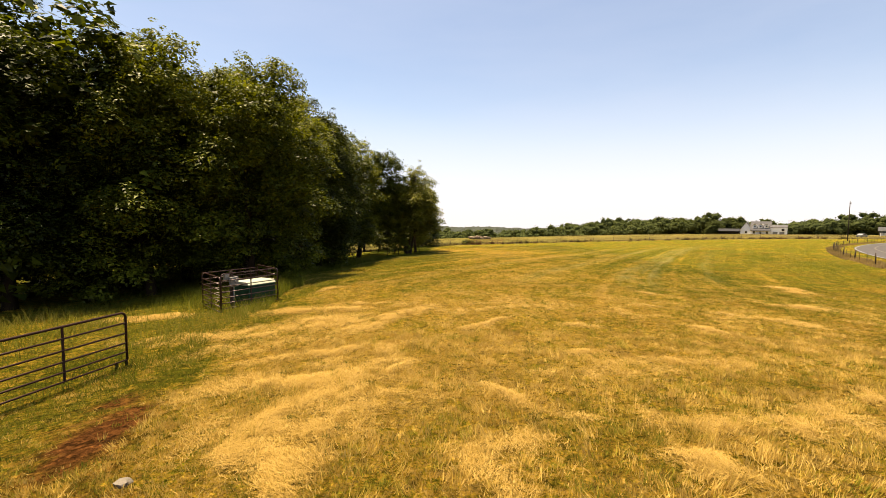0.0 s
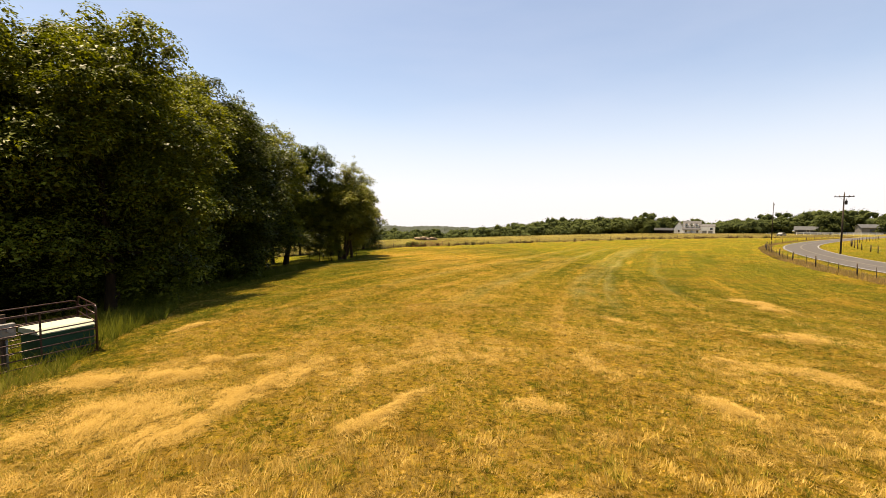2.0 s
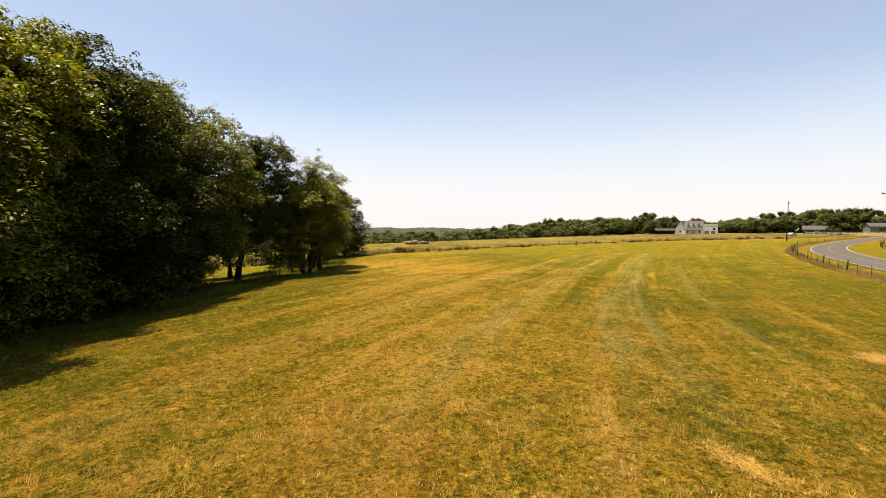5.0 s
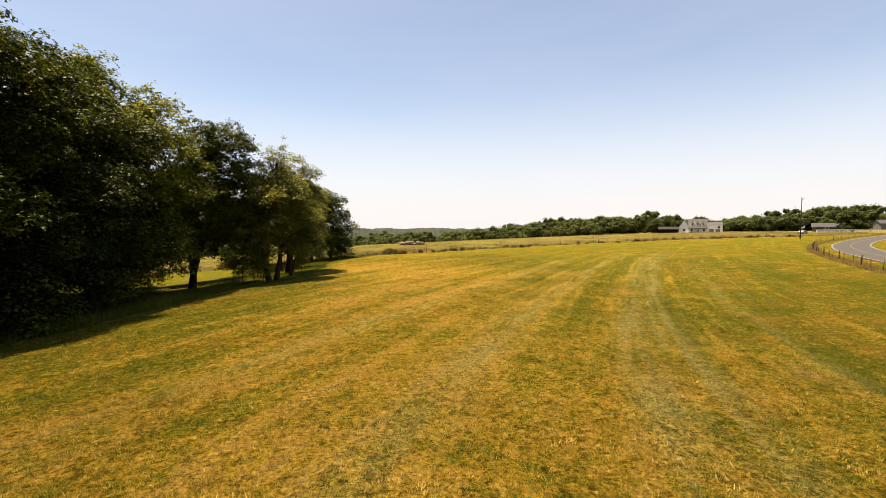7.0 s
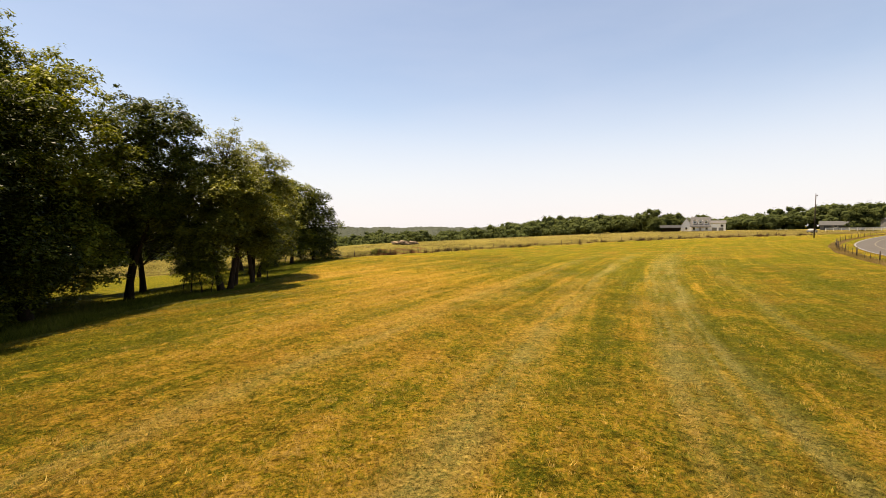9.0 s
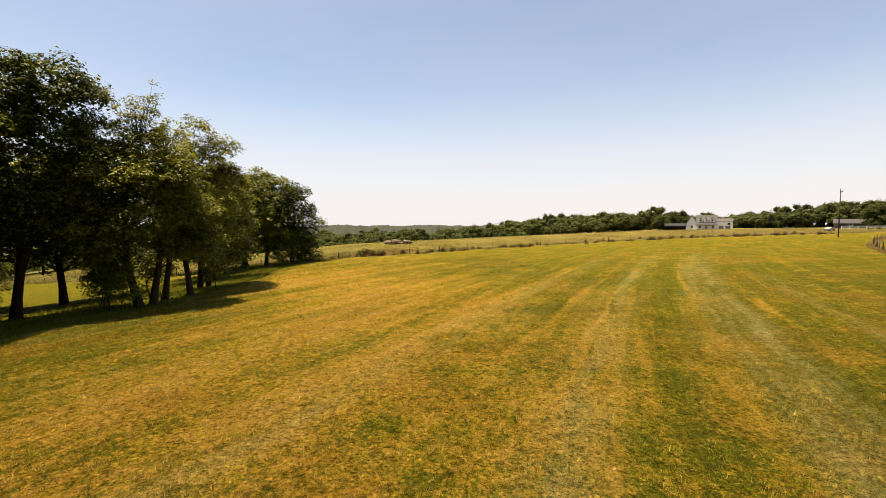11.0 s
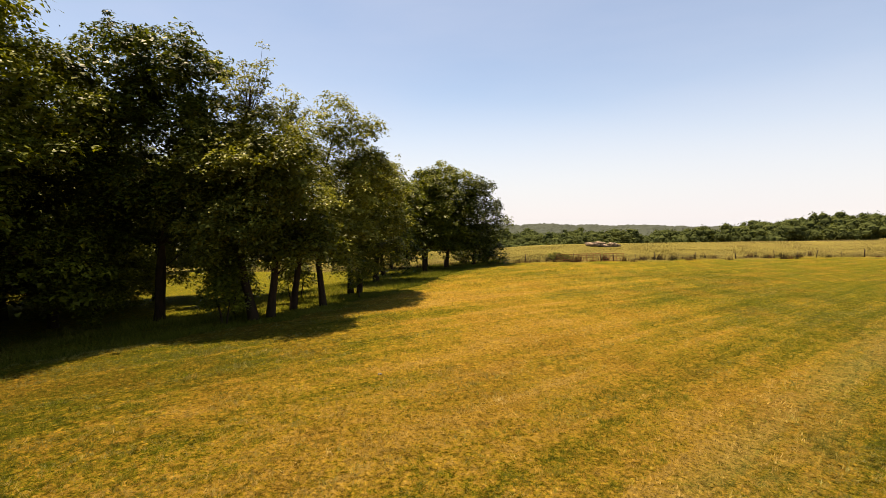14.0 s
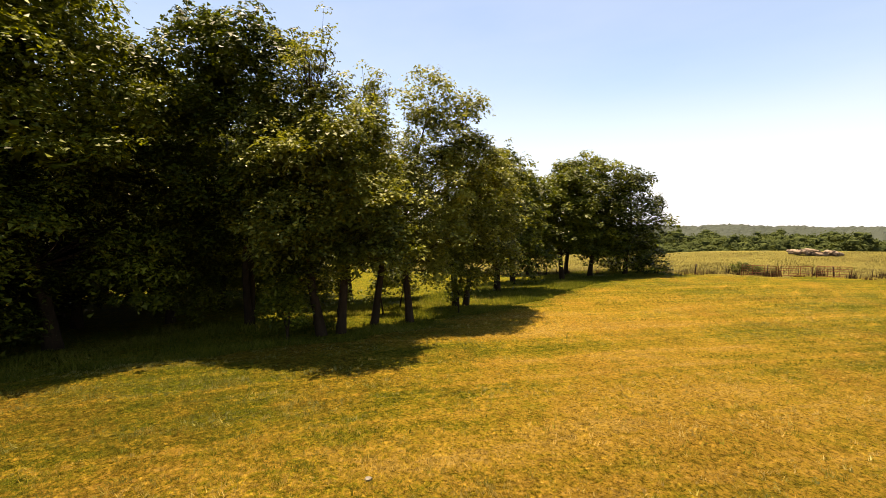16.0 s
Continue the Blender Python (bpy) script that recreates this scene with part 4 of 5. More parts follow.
def build_row():
    """The open row of trees after the wood, each of its own shape."""
    grp = "row of trees"

    def put(x, y, meshes, text):
        plant(meshes, x, y, 0, 1.0, label=text, category="tree", group=grp)

    put(-13.4, 70.2, grow(31, [(0, 0, 1.6, -1.6, 13.0, 0.27), (0.3, -0.1, 5.0, -2.0, 13.5, 0.22)],
        [(2.4, -3.4, 14.0, 2.0, 2.3, 1.3), (5.0, -2.2, 14.6, 2.1, 2.2, 1.3), (6.4, -1.4, 11.4, 1.9, 1.9, 0.9), (3.6, -2.4, 11.2, 2.7, 2.2, 0.9), (1.0, -4.0, 10.4, 2.0, 1.9, 0.8),
         (6.0, -1.0, 8.4, 2.2, 1.8, 0.9), (3.0, -3.0, 8.2, 2.4, 1.7, 0.8), (-1.4, -1.6, 9.6, 2.3, 2.2, 0.9), (-2.4, 0.6, 7.2, 2.2, 1.9, 0.9), (1.0, 2.0, 9.0, 2.4, 2.4, 0.9), (5.2, -0.6, 5.9, 1.9, 1.3, 0.9), (0.4, -2.2, 6.2, 2.0, 1.4, 0.8), (3.0, 1.4, 6.2, 2.0, 1.6, 0.9)],
        M_LEAF_DARK, 0.20, 74, 0.74, 1.3), "dark leafy forked tree with a tall open crown")
    put(-18.0, 82.0, leafy(32, 14.5, 6.2, 2.6, M_LEAF_DARK, 0.28, 44, 0.30, 11), "dark leafy tree behind the row")
    put(-5.3, 69.9, grow(33, [(0, 0, -0.6, -0.6, 10.0, 0.25), (0.35, 0.8, 1.9, 0.4, 10.0, 0.22)],
        [(-0.6, -0.8, 10.4, 2.0, 1.5, 1.0), (1.6, -0.2, 10.2, 1.9, 1.5, 1.0), (-2.4, -0.6, 8.6, 1.8, 1.5, 1.0), (2.8, 0.6, 8.2, 1.7, 1.4, 1.0), (0.3, -1.9, 8.3, 2.0, 1.6, 1.0), (0.4, 1.4, 8.8, 2.0, 1.6, 0.9),
         (-2.6, -1.0, 6.2, 1.8, 1.4, 1.0), (1.2, -2.0, 5.9, 1.8, 1.4, 1.0), (3.0, 0.0, 5.6, 1.6, 1.2, 1.0), (-0.8, -2.0, 4.7, 1.4, 1.1, 1.0), (2.2, -0.8, 4.3, 1.2, 1.0, 1.0), (-2.2, 0.6, 4.6, 1.3, 1.0, 0.9), (0.2, 0.2, 6.4, 1.9, 2.6, 0.5), (3.9, -0.6, 6.9, 1.4, 1.1, 1.0), (4.0, 0.6, 4.7, 1.2, 1.0, 1.0), (3.0, -1.8, 8.9, 1.4, 1.2, 1.0), (-3.6, -1.6, 8.0, 1.3, 1.2, 1.0)],
        M_LEAF_PALE, 0.17, 84, 0.70, 1.4, [(1.1, -1.2, 13.2, 1.5, 1.9)]), "yellow-green twin-stemmed tree with a sparse leader")
    put(-5.4, 73.4, grow(34, [(0, 0, 0.6, -0.4, 11.0, 0.20)],
        [(0.4, -0.4, 9.9, 1.5, 1.5, 0.8), (1.2, 0.4, 8.0, 1.5, 1.4, 0.8), (-0.6, -0.4, 7.4, 1.5, 1.4, 0.8), (0.6, -0.6, 5.6, 1.5, 1.2, 0.9), (2.4, 0.2, 6.4, 1.4, 1.2, 0.9), (1.8, -0.4, 4.2, 1.3, 1.1, 1.0)],
        M_LEAF_PALE, 0.16, 72, 0.68, 0.5, [(0.9, -0.7, 12.6, 1.3, 1.5)]), "thin yellow-green tree with a sparse twiggy top")
    put(-4.1, 75.1, grow(35, [(0, 0, 0.4, 1.1, 12.0, 0.20)],
        [(0.3, 1.2, 13.0, 1.35, 1.5, 0.9), (0.0, 1.0, 10.8, 1.25, 1.5, 0.8), (1.1, 0.9, 8.9, 1.4, 1.2, 0.8), (-0.9, 0.6, 8.2, 1.4, 1.4, 0.8), (0.6, -0.2, 6.2, 1.5, 1.2, 0.9), (0.3, 0.6, 4.4, 1.3, 1.1, 0.9), (2.2, 0.6, 7.4, 1.4, 1.2, 0.9), (2.4, 0.2, 5.0, 1.4, 1.1, 1.0), (1.4, 1.0, 3.2, 1.1, 0.9, 1.0)],
        M_LEAF_PALE, 0.16, 72, 0.66, 0.5), "slim leafy tree with a leaning stem")
    put(-6.2, 82.3, grow(36, [(0, 0, 3.6, -4.2, 11.2, 0.22), (0.5, 0.5, 3.6, -1.4, 10.0, 0.2)],
        [(3.9, -4.8, 12.0, 1.5, 1.6, 0.85), (3.6, -4.2, 10.0, 1.6, 1.4, 0.85), (3.6, -2.6, 9.8, 1.6, 1.4, 0.9), (2.2, -3.4, 9.0, 1.7, 1.5, 0.8), (3.6, -0.8, 8.2, 1.7, 1.5, 1.0), (2.4, 0.4, 8.8, 1.8, 1.6, 0.9), (2.8, -3.4, 6.6, 1.7, 1.4, 0.9),
         (3.8, -0.8, 5.8, 1.6, 1.3, 1.0), (2.0, -2.2, 4.6, 1.7, 1.3, 1.0), (3.4, 0.4, 3.8, 1.4, 1.1, 1.0), (2.4, -1.2, 2.9, 1.2, 0.9, 1.0), (0.6, -0.6, 6.0, 1.9, 1.8, 0.9), (0.2, -1.4, 3.4, 1.3, 1.0, 0.9)],
        M_LEAF_PALE, 0.17, 78, 0.70, 1.3), "yellow-green twin-stemmed tree leaning out over the field")
    far = [
        (-9.5, 93.5, 37, 13.8, 4.6, 1.8, M_LEAF_MID, "rounded green leafy tree of the row"),
        (-14.2, 105.0, 38, 14.0, 5.0, 2.6, M_LEAF_MID, "rounded dark green leafy tree of the row"),
        (-9.6, 109.5, 39, 15.0, 4.8, 2.6, M_LEAF_MID, "rounded green leafy tree of the row"),
        (-12.6, 117.6, 40, 16.0, 5.2, 2.4, M_LEAF_DARK, "large dark green tree near the row's end"),
        (-8.2, 115.0, 41, 16.6, 4.8, 2.2, M_LEAF_MID, "large dark green tree near the row's end"),
        (-4.6, 118.6, 42, 14.6, 5.0, 0.6, M_LEAF_DARK, "broad dark green tree at the row's end"),
        (-21.0, 122.0, 43, 14.0, 5.0, 2.4, M_LEAF_DARK, "dark green tree behind the row's end"),
    ]
    for x, y, seed, tall, spread, low, mat, text in far:
        put(x, y, leafy(seed, tall, spread, low, mat, 0.31, 34, 0.30, 12, 1.05, 0.9, 0.8, 0.9), text)
    # thin saplings between the trunks
    sap = small_leafy(51, 4.6, 1.2, M_LEAF_MID, 0.18, 30, 0.055, 0.5)
    for x, y, s in ((-8.6, 71.6, 1.0), (-6.5, 68.7, 1.0), (-7.9, 76.6, 0.9), (-9.2, 79.4, 1.0), (-5.6, 68.0, 0.8), (-10.8, 75.0, 0.9), (-3.6, 79.2, 0.8)):
        plant(sap, x, y, 70 * s * x, s, "sapling", label="thin young tree with few leaves under the row", category="sapling", group="saplings")
    # trees far behind the row, beyond the clearing
    back = leafy(52, 11.0, 4.8, 0.6, M_LEAF_MID, 0.55, 20, 0.26, 9, 1.2, 0.8, 0.6, 1.0)
    r = np.random.default_rng(5)
    for y in np.arange(66, 186, 8.5):
        x = -52 - 8 * r.random() - 0.10 * (y - 60)
        plant(back, x, float(y), 360 * r.random(), 0.8 + 0.4 * r.random(), label="leafy green tree beyond the clearing", category="tree", group="trees beyond the clearing")


def build_shrubs():
    """Low brush along the foot of the wood."""
    bush = [small_leafy(61, 2.0, 1.1, M_LEAF_MID, 0.18, 30, 0.04, 0.45), small_leafy(62, 2.6, 1.4, M_LEAF_MID, 0.2, 30, 0.05, 0.5)]
    r = np.random.default_rng(9)
    for y in np.arange(31, 53, 2.6):
        x = float(margin(y)) - 3.5 - 3.5 * r.random() - (4 if y < 27 else 0)
        plant(bush[int(r.integers(0, 2))], x, float(y), 360 * r.random(), 0.5 + 0.6 * r.random(), "shrub", label="low leafy shrub at the foot of the wood", category="shrub", group="shrubs")
    for x, y, s in ((-26, 121, 1.0), (-3.4, 122.6, 1.0), (-8.0, 123.4, 1.1), (-5.0, 124.0, 0.9), (7.4, 124.9, 0.5), (8.6, 125.2, 0.6), (9.9, 125.6, 0.5)):
        plant(bush[1], x, y, 50 * x, s, "shrub", label="low leafy shrub beside the wire fence", category="shrub", group="shrubs")


def far_clumps(name, spots, mat, leaf, per, label, seed):
    """A far wood: many crowns of leaf sprays in one mesh."""
    r = np.random.default_rng(seed)
    C, Rd = [], []
    for x, y, z, rad, tall in spots:
        n = int(9 + rad)
        g = r.standard_normal((n, 3))
        g[:, 2] = np.where(g[:, 2] < 0, -g[:, 2] * (r.random(n) < 0.6) + g[:, 2] * 0.5, g[:, 2])
        g /= np.linalg.norm(g, axis=1)[:, None]
        C.append(np.array([x, y, z + tall * 0.47]) + g * np.array([rad, rad, tall * 0.48]) * (0.75 + 0.3 * r.random((n, 1))))
        Rd.append(np.full(n, rad * 0.50) * (0.7 + 0.6 * r.random(n)))
    C, Rd = np.concatenate(C), np.concatenate(Rd)
    me = leaves_mesh(r, C, Rd, per, leaf, mat, 0.85, 0.0, 0.5)
    bm = bmesh.new()
    bmesh.ops.create_icosphere(bm, subdivisions=1, radius=1.0)
    bm.verts.ensure_lookup_table()
    ball, tris = np.array([v.co[:] for v in bm.verts]), np.array([[v.index for v in f.verts] for f in bm.faces])
    bm.free()
    n, m = len(C), len(ball)
    inner = C[:, None] + ball[None] * (Rd[:, None] * (0.42 + 0.3 * r.random((n, m))))[:, :, None] * np.array([1, 1, 0.85])
    leaf_v = np.empty(3 * len(me.vertices), np.float32)
    me.vertices.foreach_get("co", leaf_v)
    leaf_v = leaf_v.reshape(-1, 3)
    bpy.data.meshes.remove(me)
    faces = np.concatenate([np.arange(len(leaf_v)).reshape(-1, 3), len(leaf_v) + (tris[None] + m * np.arange(n)[:, None, None]).reshape(-1, 3)])
    me = mesh_np(name, np.concatenate([leaf_v, inner.reshape(-1, 3)]), faces, [mat])
    tagged(new(name, me), label, "woods", kind="stuff")


def build_far_woods():
    r = np.random.default_rng(77)
    spots = []
    # across the valley ahead, rising behind
    for _ in range(230):
        x = -170 + 370 * r.random()
        y = 285 + 75 * r.random() ** 1.3 + 0.1 * x
        spots.append((x, y, hz(x, y) - 1, 4.5 + 3.5 * r.random(), (11.2 + 0.010 * max(0, x)) * (0.75 + 0.6 * r.random() ** 2)))
    # on the level ground to the right of it
    for _ in range(150):
        x = 110 + 150 * r.random()
        y = 335 + 45 * r.random() - 0.05 * (x - 120)
        spots.append((x, y, hz(x, y) - 1, 4.5 + 4 * r.random(), 8.5 + 5.5 * r.random() ** 2))
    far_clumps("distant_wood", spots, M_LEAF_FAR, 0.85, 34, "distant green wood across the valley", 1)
    spots = []
    for _ in range(170):
        x = 235 + 260 * r.random()
        y = 330 + 30 * r.random() - 0.42 * (x - 260)
        spots.append((x, y, hz(x, y) - 1, 5.5 + 4 * r.random(), (5.5 + 13.5 * float(sst(250, 350, x))) * (0.85 + 0.35 * r.random())))
    far_clumps("distant_wood", spots, M_LEAF_FAR, 0.85, 34, "distant green wood beyond the road", 2)
    spots = []
    for _ in range(160):
        x = -420 + 640 * r.random()
        y = 520 + 90 * r.random()
        spots.append((x, y, -34 - 4 * r.random(), 9 + 5 * r.random(), 19 + 7 * r.random()))
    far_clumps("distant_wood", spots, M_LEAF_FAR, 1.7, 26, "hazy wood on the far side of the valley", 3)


def build_hills():
    """Low wooded hills along the skyline: ridges rough with tree tops."""
    n, m = 900, 14
    a = np.linspace(-75, 75, n)
    ang = np.radians(a)
    for k, (dist, tall, seed) in enumerate(((1250, -30.0, 1), (2300, -36.0, 2))):
        up = tall + 20 * (vnoise(a + 40 * k, a * 0 + seed, 11) - 0.5) + 12 * (vnoise(a, a * 0 + 9 + seed, 4) - 0.5)
        rows = []
        for j in range(m):
            f = j / (m - 1)
            d = dist - 320 * (1 - f)
            px, py = 8 + d * np.sin(ang), 40 + d * np.cos(ang)
            tops = 9 * (vnoise(px, py, 13) - 0.5) + 6 * (vnoise(py, px, 7) - 0.5)
            rows.append(np.stack([px, py, -75 + (up + 75) * math.sin(f * math.pi / 2) + tops], 1))
        d = dist + 400
        rows.append(np.stack([8 + d * np.sin(ang), 40 + d * np.cos(ang), -130 + 0 * ang], 1))
        V = np.stack(rows, 1).reshape(-1, 3)
        i = np.arange((m + 1) * n).reshape(n, m + 1)
        faces = np.stack([i[:-1, :-1], i[1:, :-1], i[1:, 1:], i[:-1, 1:]], -1).reshape(-1, 4)
        tagged(new("backdrop", mesh_np("backdrop", V, faces, [M_HILL], smooth=False)), "low hazy wooded hills on the skyline", "hills", kind="structure")


# ---- farm gate, pen and meter ----
def rounded_frame(w, h, rad, bottom=0.0, n=5):
    """Points of an upright hoop in the xz plane, from foot to foot over rounded top corners."""
    pts = [(0, 0, bottom)]
    for k in range(n + 1):
        a = math.pi - k * math.pi / 2 / n
        pts.append((rad + rad * math.cos(a), 0, h - rad + rad * math.sin(a)))
    for k in range(n + 1):
        a = math.pi / 2 - k * math.pi / 2 / n
        pts.append((w - rad + rad * math.cos(a), 0, h - rad + rad * math.sin(a)))
    pts.append((w, 0, bottom))
    return pts


def tube_panel(ob, w, h, rails, stays, mat, thick=0.022, foot=0.0):
    """A tubular livestock panel, its parts under ob, along x from the origin."""
    part("hoop", tube_bm(rounded_frame(w, h, 0.14, foot), thick), mat, ob)
    for z in rails:
        part("rail", tube_bm([(0.01, 0, z), (w - 0.01, 0, z)], thick * 0.8), mat, ob)
    for x in stays:
        part("stay", box_bm((0.045, 0.03, h - rails[0]), (x, 0.0, (h + rails[0]) / 2)), mat, ob)


def build_gate():
    x, y = -8.62, 10.35
    g = thing("farm_gate", (x, y, hz(x, y) + 0.02), -101.2, label="dark tubular steel farm gate standing open in grass", category="gate")
    tube_panel(g, 4.9, 1.42, [0.14, 0.36, 0.60, 0.86, 1.14], [1.62, 3.40], M_STEEL_DARK, 0.03, 0.12)
    part("latch", tube_bm([(-0.05, 0, 1.10), (0.06, 0, 1.10)], 0.012), M_STEEL_DARK, g)
    part("foot", box_bm((0.05, 0.05, 0.18), (0.32, 0, 0.07)), M_STEEL_DARK, g)
    part("foot", box_bm((0.05, 0.05, 0.16), (0.03, 0, 0.06)), M_STEEL_DARK, g)
    px, py = x + 4.95 * math.cos(radians(-101.2)), y + 4.95 * math.sin(radians(-101.2))
    tagged(part("gate_post", tube_bm([(px, py, hz(px, py) - 0.4), (px, py, hz(px, py) + 1.7)], 0.09, 10), M_POST), "round wooden post that carries the gate", "post")


def build_pen():
    """Four livestock panels round a utility box."""
    c = [Vector((-9.42, 17.05)), Vector((-7.95, 19.6)), Vector((-9.7, 21.5)), Vector((-11.2, 18.95))]
    for a, b in zip(c, c[1:] + c[:1]):
        d = b - a
        ang = math.degrees(math.atan2(d.y, d.x))
        w = d.length - 0.06
        q = thing("livestock_panel", (a.x + 0.03 * d.x / w, a.y + 0.03 * d.y / w, hz(*((a + b) / 2)) - 0.08), ang, label="rusty red tubular livestock panel of a square pen", category="fence panel", group="panels of the pen")
        tube_panel(q, w, 1.66, [0.18, 0.41, 0.64, 0.88, 1.12, 1.37], [w * 0.5], M_STEEL_RED, 0.024)
    # green box with a pale sloping lid
    ctr = Vector((-9.35, 19.55))
    d = (c[1] - c[0]).normalized()
    ang = math.degrees(math.atan2(d.y, d.x))
    z = hz(ctr.x, ctr.y)
    ctr = ctr - Vector((-d.y, d.x)) * 0.42 + d * 0.08
    t = thing("utility_box", (ctr.x, ctr.y, z - 0.03), ang, label="dark green metal utility box with a pale lid inside the pen", category="utility box")
    part("body", box_bm((1.46, 1.0, 1.0), (0, 0, 0.48), 0, 0.03), M_GREEN_BOX, t)
    bm = bmesh.new()
    prof = [(-0.53, 0.97), (-0.53, 1.0), (-0.36, 1.12), (0.53, 1.12), (0.53, 0.97)]
    rings = [[bm.verts.new((sx, py, pz)) for py, pz in prof] for sx in (-0.76, 0.76)]
    for k in range(5):
        bm.faces.new((rings[0][k], rings[0][(k + 1) % 5], rings[1][(k + 1) % 5], rings[1][k]))
    bm.faces.new(rings[0][::-1])
    bm.faces.new(rings[1])
    part("lid", bm, M_LID, t, "pale green-white sloping lid")
    # post with the electric meter
    m = c[0] * 0.72 + c[1] * 0.28 + Vector((-d.y, d.x)) * 0.45
    p = thing("electric_meter", (m.x, m.y, hz(m.x, m.y)), ang, label="grey electric meter and switch box on a short post", category="electric meter")
    part("post", box_bm((0.12, 0.12, 2.0), (0, 0, 0.68), 0, 0.01), M_POST, p, "weathered wooden post")
    part("meter_box", box_bm((0.36, 0.16, 0.42), (0.02, -0.15, 1.22), 0, 0.02), M_GREY, p)
    part("meter_dial", tube_bm([(0.06, -0.22, 1.26), (0.06, -0.31, 1.26)], [0.085, 0.075], 14), M_GLASS, p, "round glass meter dial")
    part("switch_box", box_bm((0.22, 0.14, 0.34), (-0.22, 0.02, 1.40), 0, 0.015), M_GREY, p)
    part("conduit", tube_bm([(0.02, -0.13, 0.0), (0.02, -0.13, 1.03)], 0.025), M_GREY, p)


# ---- fences ----
def build_fence(name, pts, step, r, label, wires=(0.4, 0.75, 1.05), tall=1.2, wood_every=4, fat=0.075):
    """Posts along a line with wires between them."""
    f = thing(name, (float(pts[0][0]), float(pts[0][1]), hz(*pts[0])), 0, label=label, category="fence")
    o = Vector(f.location)
    P = np.array(pts, float)
    seg = np.hypot(*np.diff(P, axis=0).T)
    L = np.concatenate([[0], np.cumsum(seg)])
    n = int(L[-1] / step)
    tops = []
    for k in range(n + 1):
        s = k * step + step * 0.3 * (r.random() - 0.5)
        x, y = float(np.interp(s, L, P[:, 0])), float(np.interp(s, L, P[:, 1]))
        z = hz(x, y)
        wood = k % wood_every == 0
        h = tall * (0.9 + 0.2 * r.random()) * (1.08 if wood else 0.92)
        lx, ly = 0.08 * r.standard_normal(2)
        rad = fat * (0.8 + 0.5 * r.random()) if wood else 0.032
        b = tube_bm([(x - o.x, y - o.y, z - o.z - 0.3), (x - o.x + lx * 0.6, y - o.y + ly * 0.6, z - o.z + h * 0.6), (x - o.x + lx, y - o.y + ly, z - o.z + h)], [rad, rad * 0.95, rad * 0.85], 6)
        part("post", b, M_POST if wood else M_TPOST, f)
        tops.append(Vector((x - o.x, y - o.y, z - o.z)))
    for w in wires:
        part("wire", tube_bm([p + Vector((0.03 * r.standard_normal(), 0, w)) for p in tops], 0.006, 3), M_WIRE, f)


def build_fences():
    r = np.random.default_rng(31)
    ys = np.arange(14, 150, 6.0)
    build_fence("roadside_fence", [(float(road_edge_smooth(v)) - 4.2, float(v)) for v in ys], 3.2, r, "wire fence with mixed wooden and steel posts beside the road", wood_every=3)
    ys = np.arange(30, 140, 6.0)
    pts = []
    for v in ys:
        pts.append((float(road_edge_smooth(v)) + 12.5, float(v) - 5.0))
    build_fence("pasture_fence", pts, 6.0, r, "wire fence with dark wooden posts round the pasture", wood_every=1, fat=0.08)
    xs = [v for v in np.arange(-46, 146, 8.0) if not 10 < v < 19]
    build_fence("field_fence", [(float(v), float(fence_y(v))) for v in xs], 3.6, r, "old wire fence with leaning posts at the field's end", wood_every=2)
    # red panels in the far fence
    for x in (8.4, 12.0, 15.6):
        y = float(fence_y(x)) - 0.9
        a = math.degrees(math.atan2(float(fence_y(x + 3.5) - fence_y(x)), 3.5))
        q = thing("cattle_panel", (x, y, hz(x, y)), a, label="rusty red cattle panel set in the far fence", category="fence panel", group="far cattle panels")
        tube_panel(q, 3.5, 1.35, [0.2, 0.48, 0.78, 1.06], [1.1, 2.3], M_RED, 0.035)


# ---- poles ----
def build_pole(x, y, tall, turn, label, can=True):
    p = thing("utility_pole", (x, y, hz(x, y)), turn, label=label, category="utility pole")
    part("shaft", tube_bm([(0, 0, -0.5), (0, 0, tall * 0.5), (0, 0, tall)], [0.14, 0.12, 0.09], 10), M_POLE, p)
    part("crossarm", box_bm((2.5, 0.10, 0.13), (0, -0.17, tall - 0.55), 0, 0.01), M_POLE, p)
    for s in (-1, 1):
        part("brace", box_bm((0.75, 0.012, 0.03), (0.36 * s, -0.235, tall - 0.82), 0, 0, Matrix.Rotation(-s * radians(38), 4, "Y")), M_WIRE, p)
    for xx in (-1.15, -0.6, 0.6, 1.15):
        part("insulator", tube_bm([(xx, -0.17, tall - 0.5), (xx, -0.17, tall - 0.38), (xx, -0.17, tall - 0.30)], [0.045, 0.06, 0.03], 8), M_PORCELAIN, p)
    part("insulator", tube_bm([(0, 0, tall), (0, 0, tall + 0.16), (0, 0, tall + 0.24)], [0.045, 0.06, 0.03], 8), M_PORCELAIN, p)
    if can:
        part("transformer", tube_bm([(0.30, 0.05, tall - 1.85), (0.30, 0.05, tall - 1.8), (0.30, 0.05, tall - 1.25), (0.30, 0.05, tall - 1.18)], [0.15, 0.18, 0.18, 0.12], 12), M_TPOST, p, "dark grey transformer can")
        part("bushing", tube_bm([(0.30, 0.05, tall - 1.18), (0.30, 0.05, tall - 0.95)], [0.05, 0.035], 8), M_PORCELAIN, p)
        part("bracket", box_bm((0.24, 0.05, 0.08), (0.16, 0.05, tall - 1.5)), M_WIRE, p)


